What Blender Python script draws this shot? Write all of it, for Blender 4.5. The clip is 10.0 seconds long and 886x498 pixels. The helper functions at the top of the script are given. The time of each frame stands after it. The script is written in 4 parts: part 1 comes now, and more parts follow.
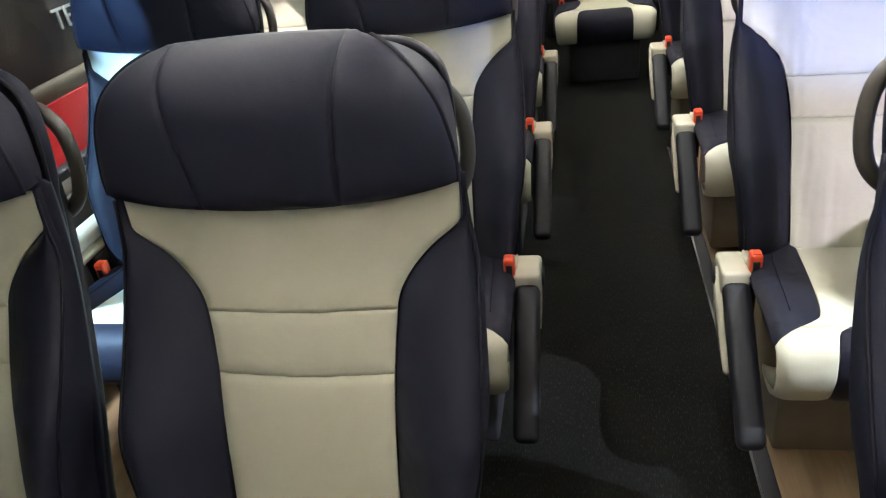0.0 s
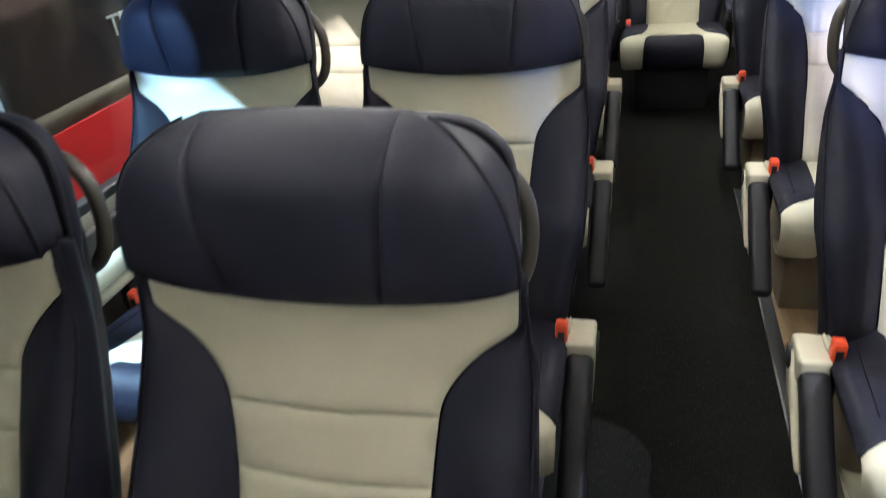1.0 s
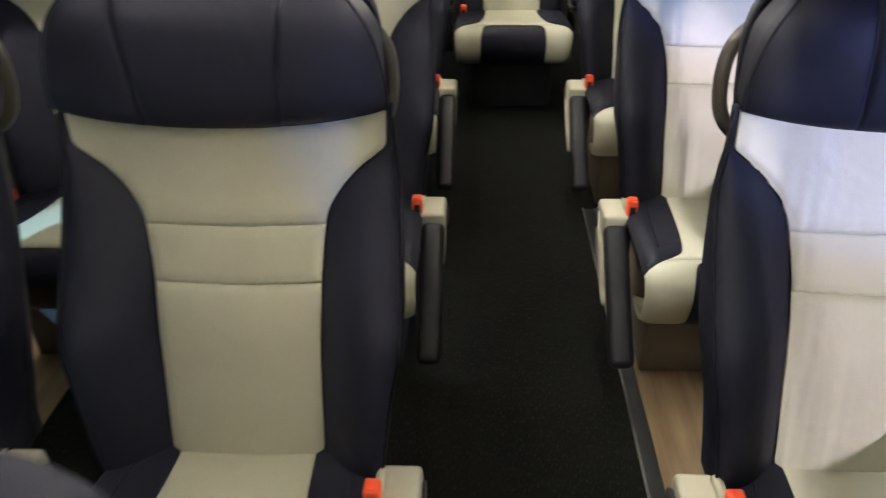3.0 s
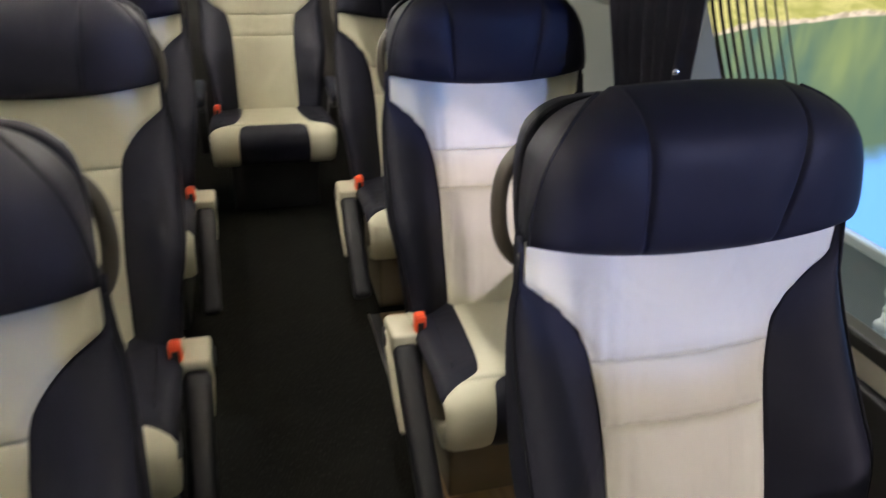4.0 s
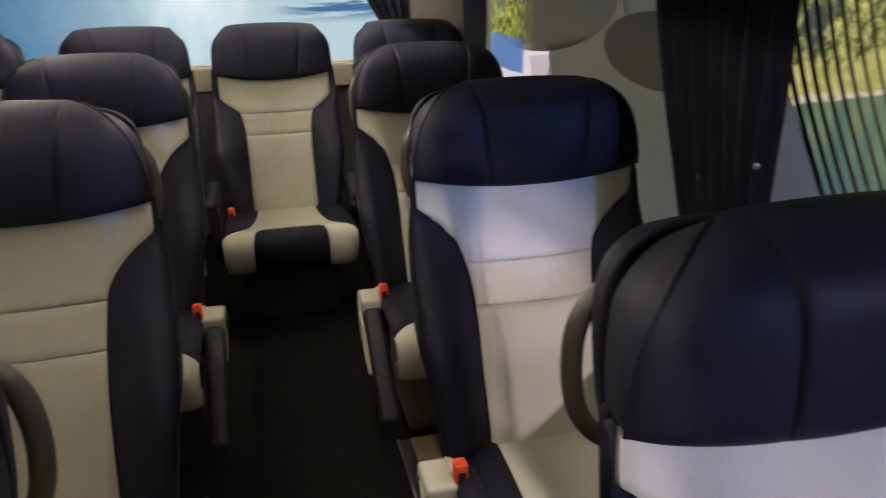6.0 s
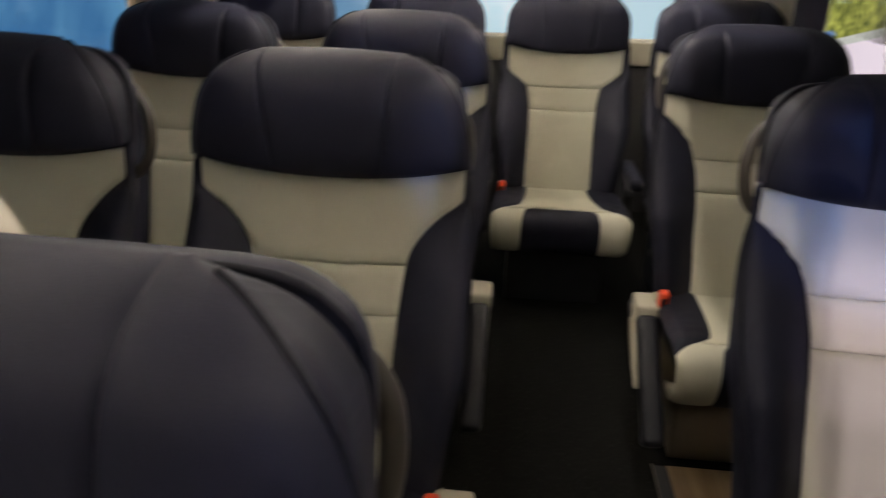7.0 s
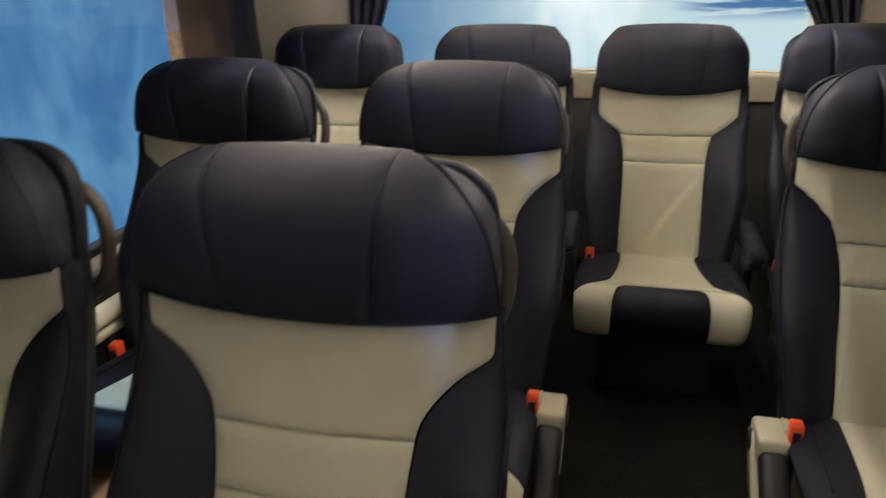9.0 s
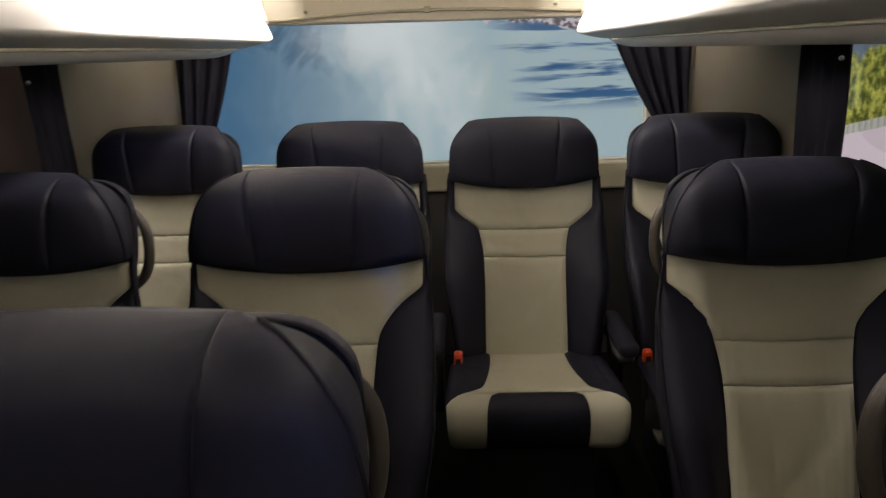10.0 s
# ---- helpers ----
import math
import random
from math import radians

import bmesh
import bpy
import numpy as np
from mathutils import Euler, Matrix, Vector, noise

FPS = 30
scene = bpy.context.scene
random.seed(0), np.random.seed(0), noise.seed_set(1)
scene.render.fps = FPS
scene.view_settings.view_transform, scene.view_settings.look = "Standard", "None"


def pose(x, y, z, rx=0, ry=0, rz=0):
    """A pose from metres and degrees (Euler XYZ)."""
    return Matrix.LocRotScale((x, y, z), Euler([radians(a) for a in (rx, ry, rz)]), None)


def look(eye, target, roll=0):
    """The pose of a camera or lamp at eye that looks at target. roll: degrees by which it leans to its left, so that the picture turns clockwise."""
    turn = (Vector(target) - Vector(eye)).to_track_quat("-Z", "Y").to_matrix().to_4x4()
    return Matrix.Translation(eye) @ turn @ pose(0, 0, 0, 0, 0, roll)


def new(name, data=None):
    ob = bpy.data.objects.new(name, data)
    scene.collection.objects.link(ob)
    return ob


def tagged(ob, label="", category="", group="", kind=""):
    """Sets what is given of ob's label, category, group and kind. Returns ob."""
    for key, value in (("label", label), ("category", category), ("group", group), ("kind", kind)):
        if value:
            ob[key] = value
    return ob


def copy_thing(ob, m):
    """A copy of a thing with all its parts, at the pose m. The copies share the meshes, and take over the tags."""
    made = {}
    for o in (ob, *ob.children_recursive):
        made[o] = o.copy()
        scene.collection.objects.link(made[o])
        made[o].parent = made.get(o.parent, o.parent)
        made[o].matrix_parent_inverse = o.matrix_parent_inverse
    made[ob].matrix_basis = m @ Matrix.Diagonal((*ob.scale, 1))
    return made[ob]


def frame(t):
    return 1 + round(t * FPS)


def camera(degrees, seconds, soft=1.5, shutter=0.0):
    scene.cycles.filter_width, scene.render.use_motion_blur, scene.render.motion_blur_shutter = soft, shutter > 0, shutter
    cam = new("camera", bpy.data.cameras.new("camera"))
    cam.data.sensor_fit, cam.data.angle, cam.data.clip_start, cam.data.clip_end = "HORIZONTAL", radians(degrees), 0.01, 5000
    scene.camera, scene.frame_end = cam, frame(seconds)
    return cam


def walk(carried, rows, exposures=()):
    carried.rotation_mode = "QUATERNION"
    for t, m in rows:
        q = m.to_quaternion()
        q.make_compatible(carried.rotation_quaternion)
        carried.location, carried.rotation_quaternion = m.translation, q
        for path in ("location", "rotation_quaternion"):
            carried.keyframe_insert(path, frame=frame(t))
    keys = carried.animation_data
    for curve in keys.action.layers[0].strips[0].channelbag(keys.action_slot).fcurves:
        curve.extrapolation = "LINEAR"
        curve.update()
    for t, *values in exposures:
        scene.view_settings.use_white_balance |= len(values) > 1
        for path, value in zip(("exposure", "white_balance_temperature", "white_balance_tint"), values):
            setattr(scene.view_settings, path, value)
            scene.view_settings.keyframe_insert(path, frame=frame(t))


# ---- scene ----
cam = camera(63.0, 10.0, soft=1.1, shutter=0.5)
PATH = [
    (0.0, 0.401, 0.172, 1.309, 59.75, 6.71, 9.01),
    (0.2, 0.395, 0.177, 1.314, 59.55, 6.10, 10.08),
    (0.5, 0.377, 0.209, 1.321, 58.92, 5.25, 12.89),
    (0.7, 0.374, 0.242, 1.335, 58.78, 5.20, 13.96),
    (1.0, 0.361, 0.335, 1.360, 60.20, 5.22, 13.79),
    (1.2, 0.359, 0.387, 1.366, 61.19, 5.02, 11.37),
    (1.5, 0.362, 0.459, 1.378, 62.56, 3.32, 7.49),
    (1.7, 0.355, 0.506, 1.374, 62.26, 2.72, 6.64),
    (2.0, 0.356, 0.624, 1.356, 60.25, 1.79, 7.99),
    (2.2, 0.373, 0.682, 1.351, 59.40, 1.55, 8.38),
    (3.3, 0.378, 0.979, 1.320, 56.43, -0.07, -1.97),
    (3.5, 0.380, 1.019, 1.331, 57.86, -0.78, -5.62),
    (3.7, 0.391, 1.046, 1.341, 60.53, -1.45, -9.26),
    (4.0, 0.419, 1.120, 1.333, 62.93, -1.87, -15.08),
    (4.2, 0.440, 1.165, 1.335, 64.58, -1.32, -17.02),
    (4.5, 0.461, 1.231, 1.337, 69.46, -1.40, -19.13),
    (4.7, 0.467, 1.258, 1.332, 70.79, -1.52, -18.89),
    (5.0, 0.472, 1.300, 1.321, 71.18, -1.05, -18.46),
    (5.2, 0.476, 1.320, 1.317, 71.00, -0.82, -18.35),
    (6.3, 0.443, 1.432, 1.307, 68.88, 0.24, -9.79),
    (6.5, 0.404, 1.473, 1.298, 69.02, -0.69, -5.99),
    (6.7, 0.375, 1.516, 1.294, 68.89, -1.10, -2.31),
    (7.0, 0.310, 1.559, 1.279, 67.40, -1.87, 5.62),
    (7.2, 0.285, 1.574, 1.278, 66.56, -1.98, 9.27),
    (7.5, 0.265, 1.592, 1.293, 67.02, -1.61, 14.51),
    (7.7, 0.258, 1.612, 1.289, 67.12, -1.18, 16.84),
    (8.0, 0.275, 1.696, 1.283, 66.55, 0.44, 20.43),
    (8.2, 0.300, 1.773, 1.280, 66.02, 0.68, 21.35),
    (8.5, 0.346, 1.878, 1.284, 65.92, 0.75, 19.20),
    (8.7, 0.365, 1.937, 1.292, 66.81, 0.54, 18.01),
    (9.0, 0.374, 2.005, 1.310, 68.98, 1.05, 13.71),
    (9.2, 0.376, 2.037, 1.321, 69.76, 1.40, 11.86),
    (9.5, 0.373, 2.095, 1.334, 72.87, 1.71, 6.59),
    (9.7, 0.363, 2.145, 1.332, 74.16, 1.32, 4.52),
    (10.0, 0.340, 2.213, 1.326, 75.24, 1.51, 1.74),
]
EXPOSURES = [(0.0, 0.28, 6000, 11), (1.0, 0.18, 5950, 11), (2.2, -0.1, 6550, 17), (3.5, -0.05, 6250, 6), (4.2, -0.42, 6750, 13), (4.6, -0.68, 6650, 14), (5.2, -1.10, 6650, 14), (6.5, -0.95, 6650, 17), (7.0, -0.97, 6650, 17), (7.5, -0.60, 7000, 19), (8.0, -0.44, 7050, 21), (8.5, -0.64, 6800, 18), (9.0, -0.82, 6850, 17), (9.5, -1.22, 7150, 20), (9.8, -1.48, 7000, 19), (10.0, -1.72, 6850, 18)]
walk(cam, [(t, pose(x, y, z, rx, ry, rz)) for t, x, y, z, rx, ry, rz in PATH], EXPOSURES)

# ---- plan, in metres: x across the coach, y to its rear, z up from the aisle floor ----
ROW_Y = [1.0, 1.888, 2.785, 3.675]
BACK_Y = 4.603
X_WINDOW, X_AISLE, X_SINGLE = -0.637, 0.0, 0.993
BACK_X = [-0.675, -0.051, 0.524, 1.115]
WALL_L, WALL_R, REAR, FRONT = -1.04, 1.36, 5.35, -1.6
MID = 0.16
CEIL = 1.86
SILL_L, SILL_R = 0.58, 0.665
RACK_Z = 1.312

# ---- world and lights ----
world = bpy.data.worlds.new("hall")
scene.world = world
world.use_nodes = True
world.node_tree.nodes["Background"].inputs[0].default_value = (0.75, 0.85, 1.0, 1)
world.node_tree.nodes["Background"].inputs[1].default_value = 0.05


def area_lamp(name, at, tilt, size, size_y, watts, colour, spread=180):
    """A long lamp along the coach, turned about its length by tilt from straight down."""
    data = bpy.data.lights.new(name, "AREA")
    data.shape, data.size, data.size_y, data.energy, data.color = "RECTANGLE", size, size_y, watts, colour
    data.spread = radians(spread)
    ob = new(name, data)
    ob.matrix_world = Matrix.Translation(at) @ pose(0, 0, 0, 0, tilt, 0)


def spot_lamp(name, eye, target, degrees, watts, colour, radius=0.05, blend=0.15):
    data = bpy.data.lights.new(name, "SPOT")
    data.spot_size, data.spot_blend, data.energy, data.color, data.shadow_soft_size = radians(degrees), blend, watts, colour, radius
    ob = new(name, data)
    ob.matrix_world = look(eye, target)


# the two light strips under the ceiling, turned to the luggage racks
for side in (-1, 1):
    area_lamp("strip_lamp", (MID + side * 0.49, 1.95, CEIL - 0.10), -side * 81, 0.05, 6.5, 190, (1.0, 0.95, 0.86))
    # added lamp beside the end of the rack that brightens its rounded nose
    area_lamp("strip_lamp", (MID + side * 0.25, 4.2, 1.64), -side * 68, 0.04, 1.3, 44, (1.0, 0.95, 0.86), 95)
# floodlights of the hall outside the side windows: lilac and blue ones on the single seats, cyan and warm ones on the window seats
for y, k, cone, low in ((1.0, 0.40, 13.0, 0.70), (1.888, 1.0, 14.2, 0.70)):
    spot_lamp("flood_and_fill_spot", (2.62, y - 3.2, 1.60), (1.12, y - 0.05, low), cone, 320 * k, (0.92, 0.82, 0.97), 0.03, 0.16)
for y, k in ((1.0, 0.36), (1.888, 1.0), (2.785, 1.0)):
    spot_lamp("flood_and_fill_spot", (2.66, y - 3.1, 1.30), (1.01, y - 0.05, 0.99), 9.4, 430 * (0.3 + 0.7 * k), (0.22, 0.36, 1.0), 0.03, 0.25)
# beams that widen towards the lower back of the third single seat and the third window seat
# four overlapping spots are added to shape each beam's patch
for x, z, cone, watts in ((0.930, 0.81, 1.7, 150), (0.935, 0.74, 3.0, 150), (0.950, 0.66, 4.6, 150), (0.970, 0.56, 6.6, 190)):
    spot_lamp("flood_and_fill_spot", (2.62, -0.415, 1.62), (x, 2.735, z), cone, watts, (0.88, 0.76, 0.98), 0.02, 0.2)
for x, z, cone, watts in ((-0.634, 0.835, 1.8, 260), (-0.640, 0.765, 3.1, 260), (-0.655, 0.675, 4.8, 260), (-0.680, 0.560, 6.8, 300)):
    spot_lamp("flood_and_fill_spot", (-2.05, 0.9, 2.62), (x, 2.75, z), cone, watts, (1.0, 0.88, 0.80), 0.02, 0.2)
spot_lamp("flood_and_fill_spot", (-2.25, -1.2, 2.60), (-0.72, 1.80, 0.58), 9.6, 1900, (0.40, 0.72, 1.0), 0.03)
spot_lamp("flood_and_fill_spot", (-2.30, -1.3, 1.80), (-0.785, 1.84, 1.00), 4.2, 1150, (0.27, 0.52, 1.0), 0.01, 0.3)
spot_lamp("flood_and_fill_spot", (-2.30, 0.60, 1.90), (-0.62, 1.34, 0.36), 8.0, 1700, (0.50, 0.77, 1.0), 0.02, 0.25)
spot_lamp("flood_and_fill_spot", (-1.55, 2.95, 1.40), (-0.60, 3.24, 0.36), 15, 75, (0.26, 0.60, 1.0), 0.02, 0.25)

# spots added on the banner side for light patches in the aisle between the single seats
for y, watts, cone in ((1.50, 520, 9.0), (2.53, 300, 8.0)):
    spot_lamp("flood_and_fill_spot", (2.60, y - 0.80, 2.60), (0.31, y, 0.0), cone, watts, (0.92, 0.95, 1.0), 0.02, 0.2)
# unseen lamps added above the banners on either side to brighten films, partition and board
area_lamp("hall_fill_lamp", (2.15, 4.5, 3.4), 8, 0.2, 7.0, 170, (1.0, 0.97, 0.92))
area_lamp("hall_fill_lamp", (-1.40, 3.6, 3.4), -8, 0.2, 5.0, 200, (1.0, 0.97, 0.92))

# ---- materials ----


def material(name, colour, rough=0.5, metal=0.0):
    m = bpy.data.materials.new(name)
    m.use_nodes = True
    b = m.node_tree.nodes["Principled BSDF"]
    b.inputs["Base Color"].default_value = (*colour, 1)
    b.inputs["Roughness"].default_value = rough
    b.inputs["Metallic"].default_value = metal
    return m


def surface(name, colour, other, rough, scale, fine, bump, coat=0.0, spec=0.5, metal=0.0, stretch=(1, 1, 1), slack=0.0):
    """Two colours mixed by a broad noise, a fine grain as relief and uneven gloss."""
    m = material(name, colour, rough, metal)
    t = m.node_tree
    b = t.nodes["Principled BSDF"]
    b.inputs["Specular IOR Level"].default_value = spec
    b.inputs["Coat Weight"].default_value = coat
    co = t.nodes.new("ShaderNodeTexCoord")
    mp = t.nodes.new("ShaderNodeMapping")
    mp.inputs["Scale"].default_value = stretch
    t.links.new(co.outputs["Object"], mp.inputs["Vector"])
    info = t.nodes.new("ShaderNodeObjectInfo")
    shift = t.nodes.new("ShaderNodeVectorMath")
    shift.operation = "ADD"
    far = t.nodes.new("ShaderNodeVectorMath")
    far.operation = "SCALE"
    t.links.new(info.outputs["Location"], far.inputs[0])
    far.inputs["Scale"].default_value = 3.7
    t.links.new(mp.outputs[0], shift.inputs[0])
    t.links.new(far.outputs[0], shift.inputs[1])
    n1 = t.nodes.new("ShaderNodeTexNoise")
    n1.inputs["Scale"].default_value, n1.inputs["Detail"].default_value = scale, 4
    n2 = t.nodes.new("ShaderNodeTexNoise")
    n2.inputs["Scale"].default_value, n2.inputs["Detail"].default_value = fine, 3
    for n in (n1, n2):
        t.links.new(shift.outputs[0], n.inputs["Vector"])
    mix = t.nodes.new("ShaderNodeMix")
    mix.data_type = "RGBA"
    mix.inputs["A"].default_value, mix.inputs["B"].default_value = (*colour, 1), (*other, 1)
    ramp = t.nodes.new("ShaderNodeMapRange")
    ramp.inputs["From Min"].default_value, ramp.inputs["From Max"].default_value = 0.35, 0.65
    t.links.new(n1.outputs[0], ramp.inputs[0])
    t.links.new(ramp.outputs[0], mix.inputs["Factor"])
    t.links.new(mix.outputs["Result"], b.inputs["Base Color"])
    gloss = t.nodes.new("ShaderNodeMapRange")
    gloss.inputs["To Min"].default_value, gloss.inputs["To Max"].default_value = rough - 0.07, rough + 0.09
    t.links.new(n1.outputs[0], gloss.inputs[0])
    t.links.new(gloss.outputs[0], b.inputs["Roughness"])
    bp = t.nodes.new("ShaderNodeBump")
    bp.inputs["Strength"].default_value, bp.inputs["Distance"].default_value = bump, 0.002
    t.links.new(n2.outputs[0], bp.inputs["Height"])
    t.links.new(bp.outputs[0], b.inputs["Normal"])
    if slack:
        # creases and hollows of a stretched cover
        n3, wide = t.nodes.new("ShaderNodeTexNoise"), t.nodes.new("ShaderNodeBump")
        n3.inputs["Scale"].default_value, n3.inputs["Detail"].default_value, n3.inputs["Distortion"].default_value = 7.5, 2.5, 0.9
        wide.inputs["Strength"].default_value, wide.inputs["Distance"].default_value = slack, 0.012
        t.links.new(shift.outputs[0], n3.inputs["Vector"])
        t.links.new(n3.outputs[0], wide.inputs["Height"])
        t.links.new(wide.outputs[0], bp.inputs["Normal"])
    return m


NAVY = surface("navy_leatherette", (0.0098, 0.0101, 0.0172), (0.0126, 0.0130, 0.0212), 0.54, 3.0, 520, 0.10, spec=0.13, slack=0.38)
CREAM = surface("cream_leatherette", (0.57, 0.55, 0.415), (0.63, 0.61, 0.47), 0.52, 4.0, 480, 0.14, spec=0.38, slack=0.42)
PIPING = surface("dark_piping", (0.005, 0.005, 0.008), (0.007, 0.007, 0.011), 0.60, 12, 500, 0.1, spec=0.15)
SHELL = surface("dark_plastic", (0.020, 0.020, 0.024), (0.030, 0.029, 0.032), 0.55, 5, 300, 0.2)
TAUPE = surface("taupe_plastic", (0.034, 0.029, 0.023), (0.042, 0.036, 0.029), 0.42, 6, 320, 0.15)
IVORY = surface("ivory_plastic", (0.47, 0.44, 0.33), (0.53, 0.50, 0.38), 0.42, 5, 260, 0.10)
TAN = surface("tan_panel", (0.14, 0.112, 0.075), (0.18, 0.145, 0.10), 0.6, 5, 220, 0.2)
ORANGE = surface("orange_plastic", (0.80, 0.085, 0.025), (0.72, 0.07, 0.02), 0.35, 20, 200, 0.05)
CHARCOAL = surface("charcoal_leatherette", (0.006, 0.006, 0.009), (0.009, 0.009, 0.012), 0.50, 6, 420, 0.1, spec=0.30)
BLACK = surface("black_plastic", (0.012, 0.012, 0.013), (0.018, 0.018, 0.02), 0.45, 9, 260, 0.15)
CHROME = surface("chrome", (0.75, 0.75, 0.76), (0.68, 0.68, 0.70), 0.22, 9, 90, 0.03, metal=1.0)
CARPET = surface("dark_carpet", (0.0036, 0.0038, 0.0031), (0.0066, 0.0068, 0.0056), 0.95, 7, 650, 1.0, spec=0.1)
WOOD = surface("wood_floor", (0.26, 0.17, 0.09), (0.38, 0.27, 0.15), 0.45, 5, 90, 0.12, stretch=(6, 0.6, 1))
PANEL = surface("beige_wall_panel", (0.75, 0.70, 0.58), (0.79, 0.74, 0.62), 0.6, 2.5, 240, 0.18)
RACK = surface("rack_panel", (0.83, 0.82, 0.79), (0.86, 0.85, 0.82), 0.45, 2.0, 200, 0.08)
HEADLINER = surface("ceiling_fabric", (0.42, 0.40, 0.36), (0.47, 0.45, 0.41), 0.85, 3.0, 400, 0.3)
DARKWALL = surface("dark_side_panel", (0.030, 0.029, 0.030), (0.042, 0.040, 0.040), 0.75, 3, 320, 0.35)
CURTAIN = surface("navy_curtain", (0.022, 0.022, 0.034), (0.032, 0.031, 0.046), 0.85, 9, 520, 0.6, spec=0.2)
FILM = surface("grey_window_film", (0.10, 0.10, 0.095), (0.13, 0.13, 0.12), 0.5, 3, 200, 0.05)
DARKFILM = surface("dark_window_film", (0.055, 0.053, 0.050), (0.07, 0.067, 0.063), 0.5, 3, 200, 0.05)
DISCFILM = surface("disc_window_film", (0.10, 0.098, 0.09), (0.12, 0.117, 0.108), 0.5, 3, 200, 0.05)
BROWNFILM = surface("brown_window_film", (0.085, 0.063, 0.050), (0.105, 0.080, 0.064), 0.5, 5, 160, 0.05)
STRIPE = surface("dark_stripe_print", (0.035, 0.034, 0.032), (0.05, 0.048, 0.045), 0.5, 6, 160, 0.05)
WHITEPAINT = surface("white_paint", (0.75, 0.75, 0.73), (0.70, 0.70, 0.68), 0.5, 6, 120, 0.05)

for film_material, glow in ((FILM, 0.31), (BROWNFILM, 0.25), (DARKFILM, 0.19), (DISCFILM, 0.26)):
    ft = film_material.node_tree
    f_mix, f_thin = ft.nodes.new("ShaderNodeMixShader"), ft.nodes.new("ShaderNodeBsdfTranslucent")
    f_thin.inputs[0].default_value = (glow, glow * 0.95, glow * 0.84, 1) if film_material is not BROWNFILM else (0.45, 0.33, 0.26, 1)
    f_mix.inputs[0].default_value = 0.6
    ft.links.new(ft.nodes["Principled BSDF"].outputs[0], f_mix.inputs[1])
    ft.links.new(f_thin.outputs[0], f_mix.inputs[2])
    ft.links.new(f_mix.outputs[0], ft.nodes["Material Output"].inputs[0])

# the dark print thins out into clear glass towards the rear
dt = DARKFILM.node_tree
d_co, d_sep, d_fade = dt.nodes.new("ShaderNodeTexCoord"), dt.nodes.new("ShaderNodeSeparateXYZ"), dt.nodes.new("ShaderNodeMapRange")
d_mix, d_clear = dt.nodes.new("ShaderNodeMixShader"), dt.nodes.new("ShaderNodeBsdfTransparent")
d_fade.interpolation_type = "SMOOTHSTEP"
d_fade.inputs[1].default_value, d_fade.inputs[2].default_value, d_fade.inputs[4].default_value = 3.74, 4.06, 0.88
d_out = dt.nodes["Material Output"]
d_print = d_out.inputs[0].links[0].from_socket
dt.links.new(d_co.outputs["Object"], d_sep.inputs[0])
dt.links.new(d_sep.outputs[1], d_fade.inputs[0])
dt.links.new(d_fade.outputs[0], d_mix.inputs[0])
dt.links.new(d_print, d_mix.inputs[1])
dt.links.new(d_clear.outputs[0], d_mix.inputs[2])
dt.links.new(d_mix.outputs[0], d_out.inputs[0])

ct = CARPET.node_tree
c_base = ct.nodes["Principled BSDF"].inputs["Base Color"]
c_mix, c_dots, c_cut = ct.nodes.new("ShaderNodeMix"), ct.nodes.new("ShaderNodeTexNoise"), ct.nodes.new("ShaderNodeMapRange")
c_mix.data_type = "RGBA"
c_dots.inputs["Scale"].default_value, c_dots.inputs["Detail"].default_value = 480, 2
c_cut.inputs[1].default_value, c_cut.inputs[2].default_value = 0.56, 0.70
ct.links.new(c_dots.outputs[0], c_cut.inputs[0])
ct.links.new(c_cut.outputs[0], c_mix.inputs["Factor"])
ct.links.new(c_base.links[0].from_socket, c_mix.inputs["A"])
c_mix.inputs["B"].default_value = (0.024, 0.024, 0.021, 1)
ct.links.new(c_mix.outputs["Result"], c_base)

GLASS = bpy.data.materials.new("window_glass")
GLASS.use_nodes = True
gt = GLASS.node_tree
gt.nodes.clear()
g_out, g_mix = gt.nodes.new("ShaderNodeOutputMaterial"), gt.nodes.new("ShaderNodeMixShader")
g_clear, g_shine = gt.nodes.new("ShaderNodeBsdfTransparent"), gt.nodes.new("ShaderNodeBsdfGlossy")
g_clear.inputs[0].default_value = (0.86, 0.90, 0.90, 1)
g_shine.inputs["Roughness"].default_value = 0.03
g_face, g_pow, g_fac = gt.nodes.new("ShaderNodeLayerWeight"), gt.nodes.new("ShaderNodeMath"), gt.nodes.new("ShaderNodeMath")
g_pow.operation, g_fac.operation = "POWER", "MULTIPLY_ADD"
g_pow.inputs[1].default_value, g_fac.inputs[1].default_value, g_fac.inputs[2].default_value = 4.0, 0.45, 0.015
gt.links.new(g_face.outputs["Facing"], g_pow.inputs[0])
gt.links.new(g_pow.outputs[0], g_fac.inputs[0])
gt.links.new(g_fac.outputs[0], g_mix.inputs[0])
gt.links.new(g_clear.outputs[0], g_mix.inputs[1])
gt.links.new(g_shine.outputs[0], g_mix.inputs[2])
gt.links.new(g_mix.outputs[0], g_out.inputs[0])


